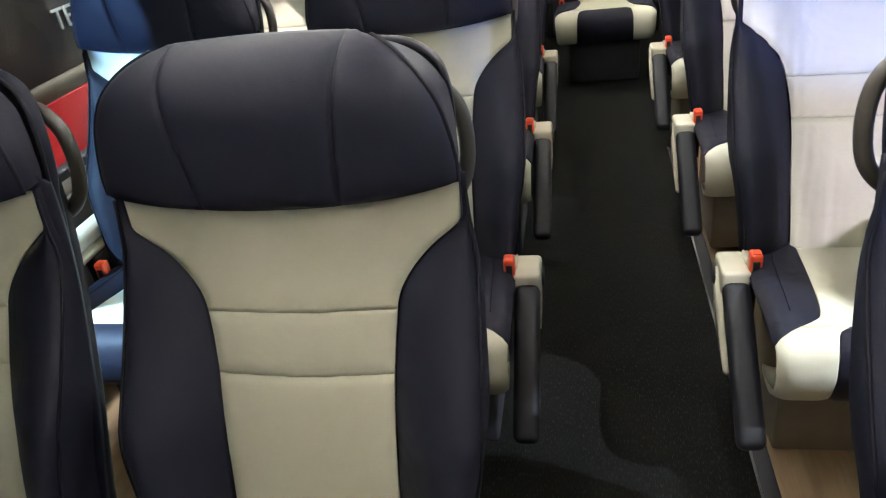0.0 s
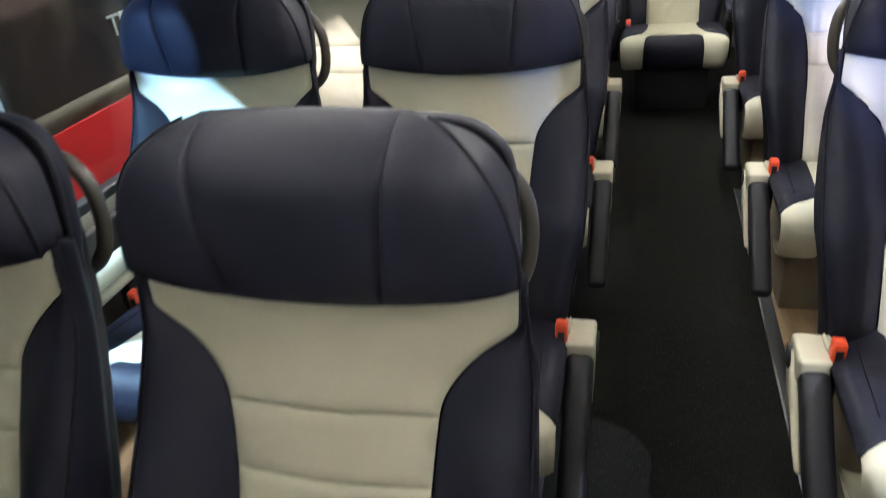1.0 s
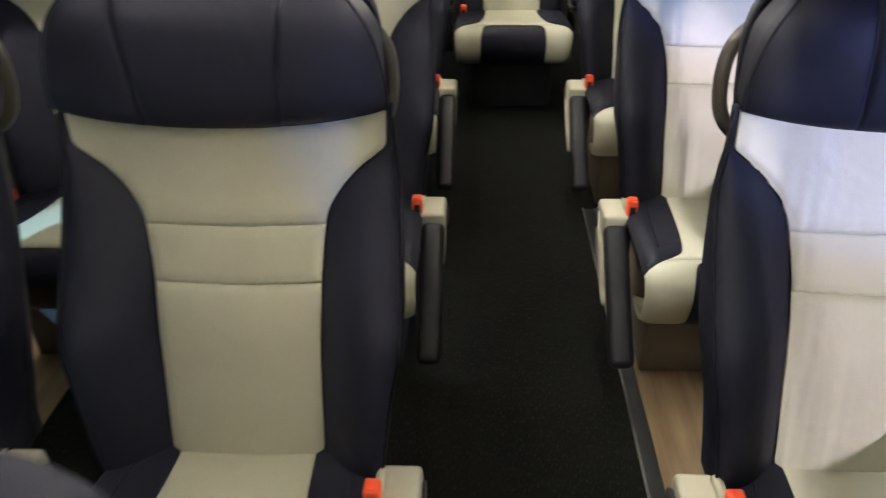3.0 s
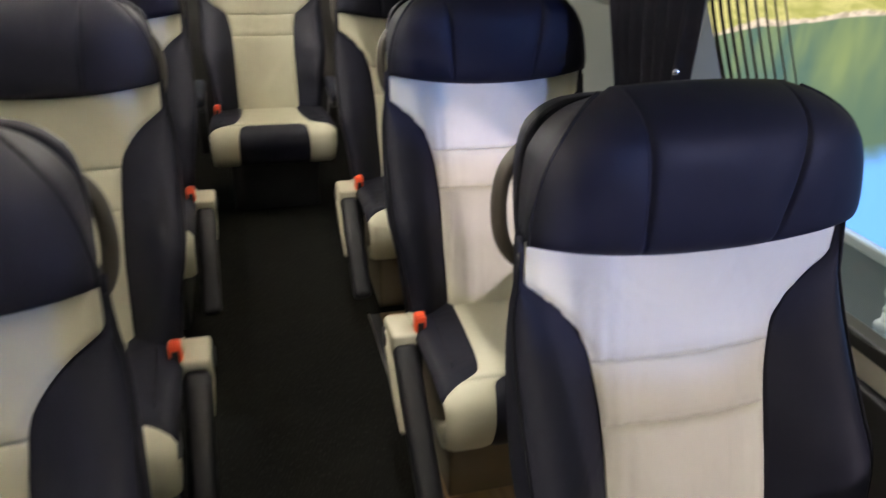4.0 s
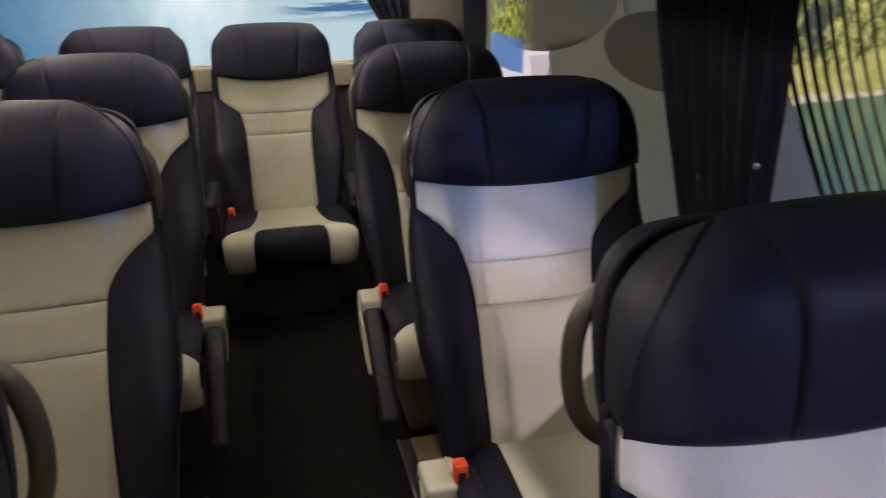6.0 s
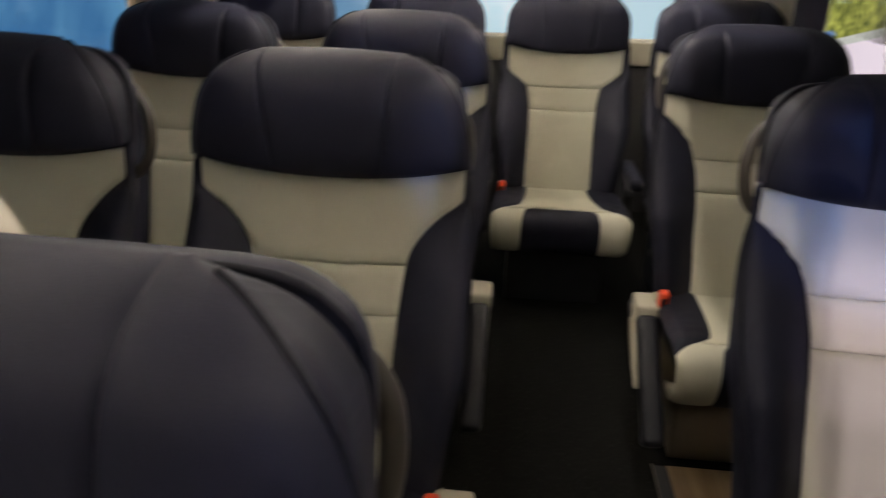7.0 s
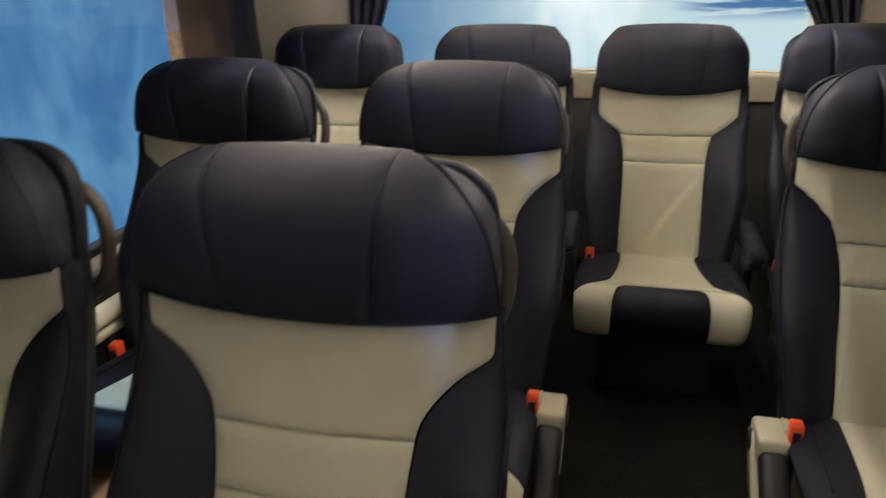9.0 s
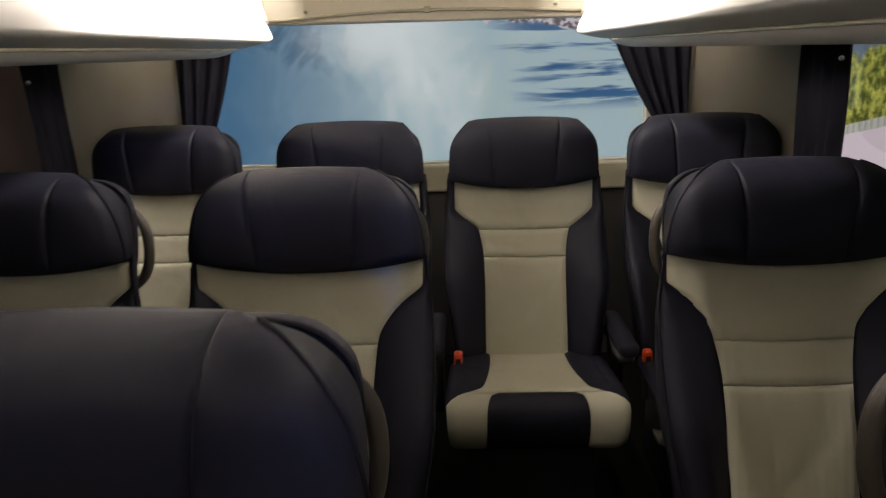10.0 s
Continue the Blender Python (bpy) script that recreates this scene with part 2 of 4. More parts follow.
class Picture:
    """Builds the colour of a glowing printed banner, by nodes, from the place on it. The emission stands in for the
    banner's lighting.
    """

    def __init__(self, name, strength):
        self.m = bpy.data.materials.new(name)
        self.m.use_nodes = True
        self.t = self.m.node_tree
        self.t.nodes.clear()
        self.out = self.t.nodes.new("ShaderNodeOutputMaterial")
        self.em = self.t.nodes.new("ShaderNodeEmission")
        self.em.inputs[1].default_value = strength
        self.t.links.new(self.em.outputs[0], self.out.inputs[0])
        co = self.t.nodes.new("ShaderNodeTexCoord")
        self.vec = co.outputs["Object"]
        sep = self.t.nodes.new("ShaderNodeSeparateXYZ")
        self.t.links.new(self.vec, sep.inputs[0])
        self.axis = dict(zip("xyz", sep.outputs))

    def put(self, node, slot, value):
        if isinstance(value, bpy.types.NodeSocket):
            self.t.links.new(value, node.inputs[slot])
        else:
            node.inputs[slot].default_value = value

    def math(self, kind, a, b=0.0):
        n = self.t.nodes.new("ShaderNodeMath")
        n.operation = kind
        self.put(n, 0, a)
        self.put(n, 1, b)
        return n.outputs[0]

    def linear(self, terms, add):
        """add + the sum of factor * axis."""
        total = add
        for factor, value in terms:
            total = self.math("ADD", self.math("MULTIPLY", value, factor), total)
        return total

    def step(self, value, lo, hi):
        n = self.t.nodes.new("ShaderNodeMapRange")
        n.interpolation_type = "SMOOTHSTEP"
        self.put(n, 0, value)
        n.inputs[1].default_value, n.inputs[2].default_value = lo, hi
        return n.outputs[0]

    def noise(self, scale, detail=4.0, stretch=(1, 1, 1), rough=0.55, distort=0.0):
        mp = self.t.nodes.new("ShaderNodeMapping")
        mp.inputs["Scale"].default_value = stretch
        self.t.links.new(self.vec, mp.inputs[0])
        n = self.t.nodes.new("ShaderNodeTexNoise")
        n.inputs["Scale"].default_value, n.inputs["Detail"].default_value = scale, detail
        n.inputs["Roughness"].default_value, n.inputs["Distortion"].default_value = rough, distort
        self.t.links.new(mp.outputs[0], n.inputs["Vector"])
        return n.outputs[0]

    def blend(self, a, b, factor):
        n = self.t.nodes.new("ShaderNodeMix")
        n.data_type = "RGBA"
        self.put(n, "Factor", factor)
        for slot, c in (("A", a), ("B", b)):
            self.put(n, slot, (*c, 1) if isinstance(c, tuple) else c)
        return n.outputs["Result"]

    def finish(self, colour):
        self.put(self.em, 0, colour)
        return self.m


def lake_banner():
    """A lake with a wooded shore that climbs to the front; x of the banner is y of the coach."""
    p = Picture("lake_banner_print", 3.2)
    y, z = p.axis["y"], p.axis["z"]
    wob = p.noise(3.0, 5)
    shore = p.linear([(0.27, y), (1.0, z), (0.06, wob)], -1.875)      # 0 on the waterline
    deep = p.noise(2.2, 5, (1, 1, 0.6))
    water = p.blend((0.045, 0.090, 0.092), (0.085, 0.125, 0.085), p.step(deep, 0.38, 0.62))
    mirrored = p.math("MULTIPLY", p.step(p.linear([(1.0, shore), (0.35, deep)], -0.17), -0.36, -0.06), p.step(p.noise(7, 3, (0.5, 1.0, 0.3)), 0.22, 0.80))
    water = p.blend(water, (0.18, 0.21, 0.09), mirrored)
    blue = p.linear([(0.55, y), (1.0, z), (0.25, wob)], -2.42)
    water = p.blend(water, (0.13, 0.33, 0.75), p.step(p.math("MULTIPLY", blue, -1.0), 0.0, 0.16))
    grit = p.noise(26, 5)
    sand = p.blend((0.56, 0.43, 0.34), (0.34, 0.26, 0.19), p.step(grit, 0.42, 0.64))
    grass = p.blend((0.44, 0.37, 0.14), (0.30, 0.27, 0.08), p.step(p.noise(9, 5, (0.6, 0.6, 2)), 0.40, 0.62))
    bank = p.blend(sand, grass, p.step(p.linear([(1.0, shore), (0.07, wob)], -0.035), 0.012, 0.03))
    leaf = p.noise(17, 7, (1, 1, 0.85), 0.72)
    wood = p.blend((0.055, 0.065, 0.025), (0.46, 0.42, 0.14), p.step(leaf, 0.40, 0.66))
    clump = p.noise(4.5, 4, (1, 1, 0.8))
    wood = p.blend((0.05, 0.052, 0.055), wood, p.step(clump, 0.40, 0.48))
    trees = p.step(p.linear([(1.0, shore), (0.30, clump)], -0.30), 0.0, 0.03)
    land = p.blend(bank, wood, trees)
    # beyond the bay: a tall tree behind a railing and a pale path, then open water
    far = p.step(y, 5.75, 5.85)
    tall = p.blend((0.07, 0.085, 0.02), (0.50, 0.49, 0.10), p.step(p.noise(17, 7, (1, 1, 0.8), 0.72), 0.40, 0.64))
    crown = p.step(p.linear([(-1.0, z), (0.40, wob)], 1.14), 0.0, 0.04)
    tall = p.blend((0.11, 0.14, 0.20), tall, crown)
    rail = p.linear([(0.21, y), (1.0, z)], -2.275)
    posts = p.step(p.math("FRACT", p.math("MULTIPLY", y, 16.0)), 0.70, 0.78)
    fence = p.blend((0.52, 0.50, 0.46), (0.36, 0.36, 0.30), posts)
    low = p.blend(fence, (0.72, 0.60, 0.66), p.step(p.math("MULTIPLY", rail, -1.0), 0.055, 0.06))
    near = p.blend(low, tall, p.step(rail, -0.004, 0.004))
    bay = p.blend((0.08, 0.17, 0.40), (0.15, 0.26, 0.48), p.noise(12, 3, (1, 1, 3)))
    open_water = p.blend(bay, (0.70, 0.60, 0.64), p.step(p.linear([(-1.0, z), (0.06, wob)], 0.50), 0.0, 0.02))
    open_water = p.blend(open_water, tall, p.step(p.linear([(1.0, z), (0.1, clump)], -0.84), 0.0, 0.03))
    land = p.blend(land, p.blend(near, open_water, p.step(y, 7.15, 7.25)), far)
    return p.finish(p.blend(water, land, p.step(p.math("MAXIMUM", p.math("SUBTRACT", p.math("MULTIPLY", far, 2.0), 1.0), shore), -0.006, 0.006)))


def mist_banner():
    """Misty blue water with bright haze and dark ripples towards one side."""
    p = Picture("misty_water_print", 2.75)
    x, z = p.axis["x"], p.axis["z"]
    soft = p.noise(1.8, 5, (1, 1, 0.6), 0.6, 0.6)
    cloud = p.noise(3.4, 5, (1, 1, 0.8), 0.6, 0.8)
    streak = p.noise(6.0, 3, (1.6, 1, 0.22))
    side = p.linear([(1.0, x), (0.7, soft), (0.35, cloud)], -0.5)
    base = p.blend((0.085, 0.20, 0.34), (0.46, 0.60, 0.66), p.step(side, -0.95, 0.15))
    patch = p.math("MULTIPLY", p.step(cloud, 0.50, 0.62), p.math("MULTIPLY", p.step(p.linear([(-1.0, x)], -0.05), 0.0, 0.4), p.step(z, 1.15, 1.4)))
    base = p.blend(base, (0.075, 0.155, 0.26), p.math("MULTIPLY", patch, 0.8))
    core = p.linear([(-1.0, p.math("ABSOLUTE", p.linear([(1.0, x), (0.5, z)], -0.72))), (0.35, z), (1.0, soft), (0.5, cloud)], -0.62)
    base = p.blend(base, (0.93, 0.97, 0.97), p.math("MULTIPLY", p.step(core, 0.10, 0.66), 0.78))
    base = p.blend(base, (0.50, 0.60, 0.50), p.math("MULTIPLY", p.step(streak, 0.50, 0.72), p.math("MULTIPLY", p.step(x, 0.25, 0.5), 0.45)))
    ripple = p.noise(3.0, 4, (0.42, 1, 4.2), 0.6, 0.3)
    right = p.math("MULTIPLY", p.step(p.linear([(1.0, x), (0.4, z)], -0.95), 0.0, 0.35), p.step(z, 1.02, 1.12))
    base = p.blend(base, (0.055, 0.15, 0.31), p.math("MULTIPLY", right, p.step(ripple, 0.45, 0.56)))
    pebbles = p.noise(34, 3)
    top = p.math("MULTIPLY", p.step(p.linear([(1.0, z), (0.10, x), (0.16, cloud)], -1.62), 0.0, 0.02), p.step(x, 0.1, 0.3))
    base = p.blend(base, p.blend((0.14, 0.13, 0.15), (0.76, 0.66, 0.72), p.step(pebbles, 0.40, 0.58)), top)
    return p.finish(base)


def blue_banner():
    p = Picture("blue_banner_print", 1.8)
    soft = p.noise(1.5, 5, (1, 1, 0.6), 0.6, 0.5)
    base = p.blend((0.055, 0.20, 0.44), (0.13, 0.36, 0.62), p.step(soft, 0.35, 0.65))
    return p.finish(base)


# ---- mesh helpers ----


def mesh_object(name, bm, mat, smooth=True):
    me = bpy.data.meshes.new(name)
    bm.normal_update()
    bm.to_mesh(me)
    bm.free()
    for f in me.polygons:
        f.use_smooth = smooth
    me.materials.append(mat)
    return new(name, me)


def part(name, bm, mat, parent, label="", smooth=True):
    ob = mesh_object(name, bm, mat, smooth)
    ob.parent = parent
    if label:
        ob["label"] = label
    return ob


def thing(name, label, category, at=(0, 0, 0), group="", kind=""):
    ob = new(name)
    ob.empty_display_size = 0.1
    ob.location = at
    return tagged(ob, label, category, group, kind)


def box(bm, lo, hi, bevel=0.0, segments=2):
    """A box from corner to corner, its edges rounded."""
    made = bmesh.ops.create_cube(bm, size=1.0)["verts"]
    for v in made:
        v.co = Vector([lo[i] + (v.co[i] + 0.5) * (hi[i] - lo[i]) for i in range(3)])
    if bevel:
        edges = {e for v in made for e in v.link_edges}
        bmesh.ops.bevel(bm, geom=list(edges), offset=bevel, segments=segments, profile=0.5, affect="EDGES")
    return bm


def boxes(*specs, bevel=0.0, segments=2):
    bm = bmesh.new()
    for lo, hi in specs:
        one = bmesh.new()
        box(one, lo, hi, bevel, segments)
        me = bpy.data.meshes.new("tmp")
        one.to_mesh(me)
        one.free()
        bm.from_mesh(me)
        bpy.data.meshes.remove(me)
    return bm


def tube(points, radius, sides=10, closed=False, flat=1.0, caps=True):
    """A round bar along points; flat squeezes it across."""
    bm = bmesh.new()
    pts = [Vector(p) for p in points]
    n = len(pts)
    rings = []
    up = None
    for i, p in enumerate(pts):
        a, b = (pts[i - 1], pts[(i + 1) % n]) if closed else (pts[max(i - 1, 0)], pts[min(i + 1, n - 1)])
        way = (b - a).normalized()
        if up is None:
            up = way.orthogonal().normalized()
        up = (up - way * up.dot(way)).normalized()
        side = way.cross(up)
        r = radius[i] if isinstance(radius, (list, tuple)) else radius
        rings.append([bm.verts.new(p + (up * math.cos(q) * flat + side * math.sin(q)) * r) for q in (2 * math.pi * k / sides for k in range(sides))])
    for i in range(n if closed else n - 1):
        a, b = rings[i], rings[(i + 1) % n]
        for k in range(sides):
            bm.faces.new((a[k], a[(k + 1) % sides], b[(k + 1) % sides], b[k]))
    if caps and not closed:
        bm.faces.new(rings[0][::-1])
        bm.faces.new(rings[-1])
    return bm


def smooth_line(points, steps=6):
    """A smooth curve through the points."""
    pts = [Vector(p) for p in points]
    out = []
    for i in range(len(pts) - 1):
        a, b, c, d = pts[max(i - 1, 0)], pts[i], pts[i + 1], pts[min(i + 2, len(pts) - 1)]
        for k in range(steps):
            s = k / steps
            out.append(0.5 * (2 * b + (c - a) * s + (2 * a - 5 * b + 4 * c - d) * s * s + (3 * b - a - 3 * c + d) * s ** 3))
    out.append(pts[-1])
    return out


def lerp(table, s):
    """A smooth value from a table of (place, value), with no overshoot."""
    n = len(table)
    if s <= table[0][0]:
        return table[0][1]
    if s >= table[-1][0]:
        return table[-1][1]
    i = next(k for k in range(n - 1) if s <= table[k + 1][0])

    def grade(k):
        return (table[k + 1][1] - table[k][1]) / (table[k + 1][0] - table[k][0])

    def tangent(k):
        if k == 0 or k == n - 1:
            return grade(min(k, n - 2))
        a, b = grade(k - 1), grade(k)
        return 0.0 if a * b <= 0 else 2 * a * b / (a + b)
    (a, u), (b, v) = table[i], table[i + 1]
    h = b - a
    k = (s - a) / h
    return u * (1 + 2 * k) * (1 - k) ** 2 + v * k * k * (3 - 2 * k) + h * (tangent(i) * k * (1 - k) ** 2 - tangent(i + 1) * k * k * (1 - k))


def strip(place, s0, s1, ns, lo, hi, nu, edge=0.0, thick=0.012, fold=None):
    """A padded strip of upholstery: place(x, s) is the surface, lo(s) and hi(s) its bounds across. Its rims sink by edge and turn in by thick, or straight to the rear by fold(s)."""
    bm = bmesh.new()
    front = []
    for i in range(ns + 1):
        s = s0 + (s1 - s0) * i / ns
        a, b = lo(s), hi(s)
        line = []
        for k in range(nu + 1):
            u = 0.5 - 0.5 * math.cos(math.pi * k / nu)
            x = a + (b - a) * u
            p, n = place(x, s)
            rim = min(x - a, b - x)
            rim = min(rim, abs(s - s0), abs(s1 - s))
            dip = edge * math.exp(-(rim / 0.009) ** 2) if edge else 0
            line.append((p - n * dip, n))
        front.append(line)
    grid = [[bm.verts.new(p) for p, n in line] for line in front]
    for i in range(ns):
        for k in range(nu):
            bm.faces.new((grid[i][k], grid[i][k + 1], grid[i + 1][k + 1], grid[i + 1][k]))
    ring = [(i, 0) for i in range(ns + 1)] + [(ns, k) for k in range(1, nu + 1)] + [(i, nu) for i in range(ns - 1, -1, -1)] + [(0, k) for k in range(nu - 1, 0, -1)]
    def turned_in(i, k):
        p, n = front[i][k]
        return p + Vector((0, fold(s0 + (s1 - s0) * i / ns), 0)) if fold else p - n * thick
    back = [bm.verts.new(turned_in(i, k)) for i, k in ring]
    for j in range(len(ring)):
        (i, k), (m, n) = ring[j], ring[(j + 1) % len(ring)]
        bm.faces.new((grid[i][k], grid[m][n], back[(j + 1) % len(ring)], back[j]))
    bmesh.ops.recalc_face_normals(bm, faces=bm.faces)
    return bm


def with_normal(f):
    """From a place f(x, s), the place and its outward normal."""
    def g(x, s):
        p = Vector(f(x, s))
        d = 1e-3
        n = (Vector(f(x + d, s)) - Vector(f(x - d, s))).cross(Vector(f(x, s + d)) - Vector(f(x, s - d)))
        n.normalize()
        return p, n
    return g


# ---- the seat ----
SPINE = [(0.328, -0.185), (0.409, -0.165), (0.495, -0.138), (0.582, -0.108), (0.658, -0.074), (0.708, -0.05), (0.743, -0.036), (0.807, -0.015), (0.866, -0.005), (0.944, 0.003), (1.174, 0.03)]
INSERT = [(0.328, 0.127), (0.409, 0.129), (0.549, 0.131), (0.658, 0.135), (0.743, 0.144), (0.763, 0.149), (0.782, 0.159), (0.807, 0.178), (0.832, 0.203), (0.851, 0.228), (0.866, 0.242), (0.911, 0.243)]
OUTER = [(0.328, 0.226), (0.42, 0.238), (0.50, 0.248), (0.545, 0.256), (0.58, 0.263), (0.63, 0.266), (0.72, 0.265), (0.80, 0.263), (0.868, 0.255), (0.934, 0.252)]
REAR_INSERT = [(0.328, 0.135), (0.42, 0.135), (0.55, 0.134), (0.658, 0.137), (0.743, 0.152), (0.765, 0.176), (0.785, 0.206), (0.80, 0.222), (0.812, 0.230), (0.95, 0.231)]
WING = [(0.328, 0.045), (0.441, 0.070), (0.54, 0.080), (0.603, 0.082), (0.65, 0.068), (0.708, 0.051), (0.787, 0.027), (0.866, 0.006), (0.934, 0)]


# slack creases of the lower cream panel, set for each kind of seat: slope, place across, height, reach
SHAPE = {"insert": INSERT}
CREASES = {"depth": 0.3, "pleat": 0.0, "lines": [(-0.8, 0.03, 0.50, 0.09)]}


def back_front(x, z):
    """The front of the backrest: a padded middle between side wings that stand forward."""
    w, b = lerp(OUTER, z), lerp(SHAPE["insert"], z)
    y = lerp(SPINE, z)
    a = abs(x)
    if a <= b:
        y -= 0.008 * (1 - (a / b) ** 2)
        y += 0.0030 * noise.noise(Vector((x * 9, z * 7, 1.7))) + 0.0009 * noise.noise(Vector((x * 16 + z * 10, z * 34, 4.1)))
        y += CREASES["pleat"] * (noise.noise(Vector((x * 60, z * 4, 6.1))) + 0.35 * math.sin(x * 300 + 5 * noise.noise(Vector((x * 8, z * 3, 0.7)))))
        for seam in (0.658, 0.743):
            # the cover puckers along its cross seams
            y += 0.0016 * noise.noise(Vector((x * 42, seam * 9, 2.3))) * math.exp(-abs(z - seam) / 0.022)
        for slope, shift, mid, reach in CREASES["lines"]:
            fold = (x - shift) + (z - mid) * slope
            y += 0.0036 * CREASES["depth"] * math.exp(-((fold / 0.016) ** 2)) * max(0.0, 1 - (abs(z - mid) / reach) ** 2)
            y -= 0.0026 * CREASES["depth"] * math.exp(-(((fold - 0.026) / 0.018) ** 2)) * max(0.0, 1 - (abs(z - mid) / reach) ** 2)
    else:
        k = min((a - b) / max(w - b, 0.012), 1.0)
        y -= lerp(WING, z) * math.sin(math.pi * k * 0.64) ** 1.25
        y += 0.012 * max(k - 0.72, 0) ** 2 / 0.078 * min(1.0, (w - b) / 0.06)
    return (x, y, z)


BACK = with_normal(back_front)
HEAD_TOP = 1.094
FACE_HALF = [(0.885, 0.234), (0.905, 0.2445), (0.93, 0.2455), (0.96, 0.2420), (1.0, 0.2330), (1.02, 0.2255), (1.04, 0.2145), (1.055, 0.2030), (1.068, 0.1890), (1.078, 0.1740), (1.086, 0.1560), (1.090, 0.1430), (1.093, 0.1300)]
HEAD_HALF = [(0.885, 0.228), (0.905, 0.2375), (0.93, 0.2405), (0.97, 0.2395), (1.0, 0.2360), (1.02, 0.2325), (1.04, 0.2220), (1.055, 0.2115), (1.068, 0.1985), (1.078, 0.1850), (1.086, 0.1680), (1.091, 0.1520), (1.094, 0.1350)]


def seam_x(z):
    return 0.094 + (z - 0.90) * 0.125


REAR_HALF = [(0.885, 0.234), (0.905, 0.2415), (0.95, 0.2415), (1.0, 0.2385), (1.025, 0.2325), (1.045, 0.221), (1.062, 0.206), (1.076, 0.191), (1.086, 0.178), (1.091, 0.168), (1.094, 0.150)]


def head_rim(v):
    """How far back the rim of the head pad lies: it rolls over towards the top."""
    return -0.018 + 0.010 * v + 0.056 * max(0.0, (v - 0.50) / 0.50) ** 4


def headrest_mesh(face, rim_half):
    """A wide head pad, its bottom edge bowed down, two sewn grooves down its front, its top corners rounded off, and a straight band round its side."""
    bm = bmesh.new()
    nz = 26
    us = sorted({round(v, 4) for v in list(np.linspace(-1, 1, 41)) + [g * (0.45 + d) for g in (-1, 1) for d in (-0.06, -0.04, -0.025, -0.014, -0.006, 0.0, 0.006, 0.014, 0.025, 0.04, 0.06)]})

    def at(w, v, layer):
        z = 0.912 + (HEAD_TOP - 0.912) * v
        half, seam = lerp(face if layer == 0 else rim_half, z), seam_x(z)
        a = abs(w)
        x = math.copysign(a / 0.45 * seam if a < 0.45 else seam + (a - 0.45) / 0.55 * (half - seam), w)
        u = x / half
        bow = (1 - v) ** 3 * 0.027 * (1 - abs(u) ** 2.2)
        zz = z - bow + 0.005 * v ** 3 * (1 - u * u) - (0.016 * v * v if layer == 2 else 0)
        full = max(0, 1 - abs(u) ** 6) ** 0.5 * max(0, 1 - abs(2 * v - 1) ** 7) ** 0.45
        rim = head_rim(v)
        if layer == 0:
            groove = (0.0062 * math.exp(-(((a - 0.45) / 0.014) ** 2)) + 0.0032 * math.exp(-(((a - 0.45) / 0.065) ** 2))) * min(1, 4 * v + 0.2)
            soft = 0.0016 * noise.noise(Vector((x * 14, z * 16, 0.3)))
            return Vector((x, rim - 0.034 * full - 0.010 * math.sin(math.pi * v) * (1 - u * u) + groove * (0.3 + 0.7 * full) + soft * full, zz))
        return Vector((x, 0.038 + 0.026 * v + 0.005 * full * (1 - u * u), zz))

    front, rear = ([[bm.verts.new(at(u, 0.5 - 0.5 * math.cos(math.pi * i / nz), layer)) for u in us] for i in range(nz + 1)] for layer in (0, 2))
    n = len(us) - 1
    for grid in (front, rear):
        for i in range(nz):
            for k in range(n):
                bm.faces.new((grid[i][k], grid[i][k + 1], grid[i + 1][k + 1], grid[i + 1][k]))
    ring = [(i, 0) for i in range(nz)] + [(nz, k) for k in range(n)] + [(i, n) for i in range(nz, 0, -1)] + [(0, k) for k in range(n, 0, -1)]
    for (i, k), (p, q) in zip(ring, ring[1:] + ring[:1]):
        bm.faces.new((front[i][k], front[p][q], rear[p][q], rear[i][k]))
    bmesh.ops.recalc_face_normals(bm, faces=bm.faces)
    return bm


def head_outline(v, side, face):
    z = 0.912 + (HEAD_TOP - 0.912) * v
    return side * lerp(face, z), z


def piping_mesh(face, side):
    """A cord sewn along a side of the head pad, from its bottom corner up to the groove."""
    vs = [0.97 * (0.5 - 0.5 * math.cos(math.pi * i / 22)) for i in range(23)]
    line = [(head_outline(v, side, face)[0] * 1.003, head_rim(v) + 0.003, head_outline(v, side, face)[1]) for v in vs]
    return tube(line, 0.0034, 8)


SHELL_HALF = [(0.28, 0.195), (0.40, 0.222), (0.60, 0.246), (0.80, 0.244), (0.93, 0.246), (0.97, 0.244), (1.005, 0.238), (1.03, 0.226), (1.048, 0.210), (1.062, 0.190), (1.072, 0.168), (1.08, 0.135)]


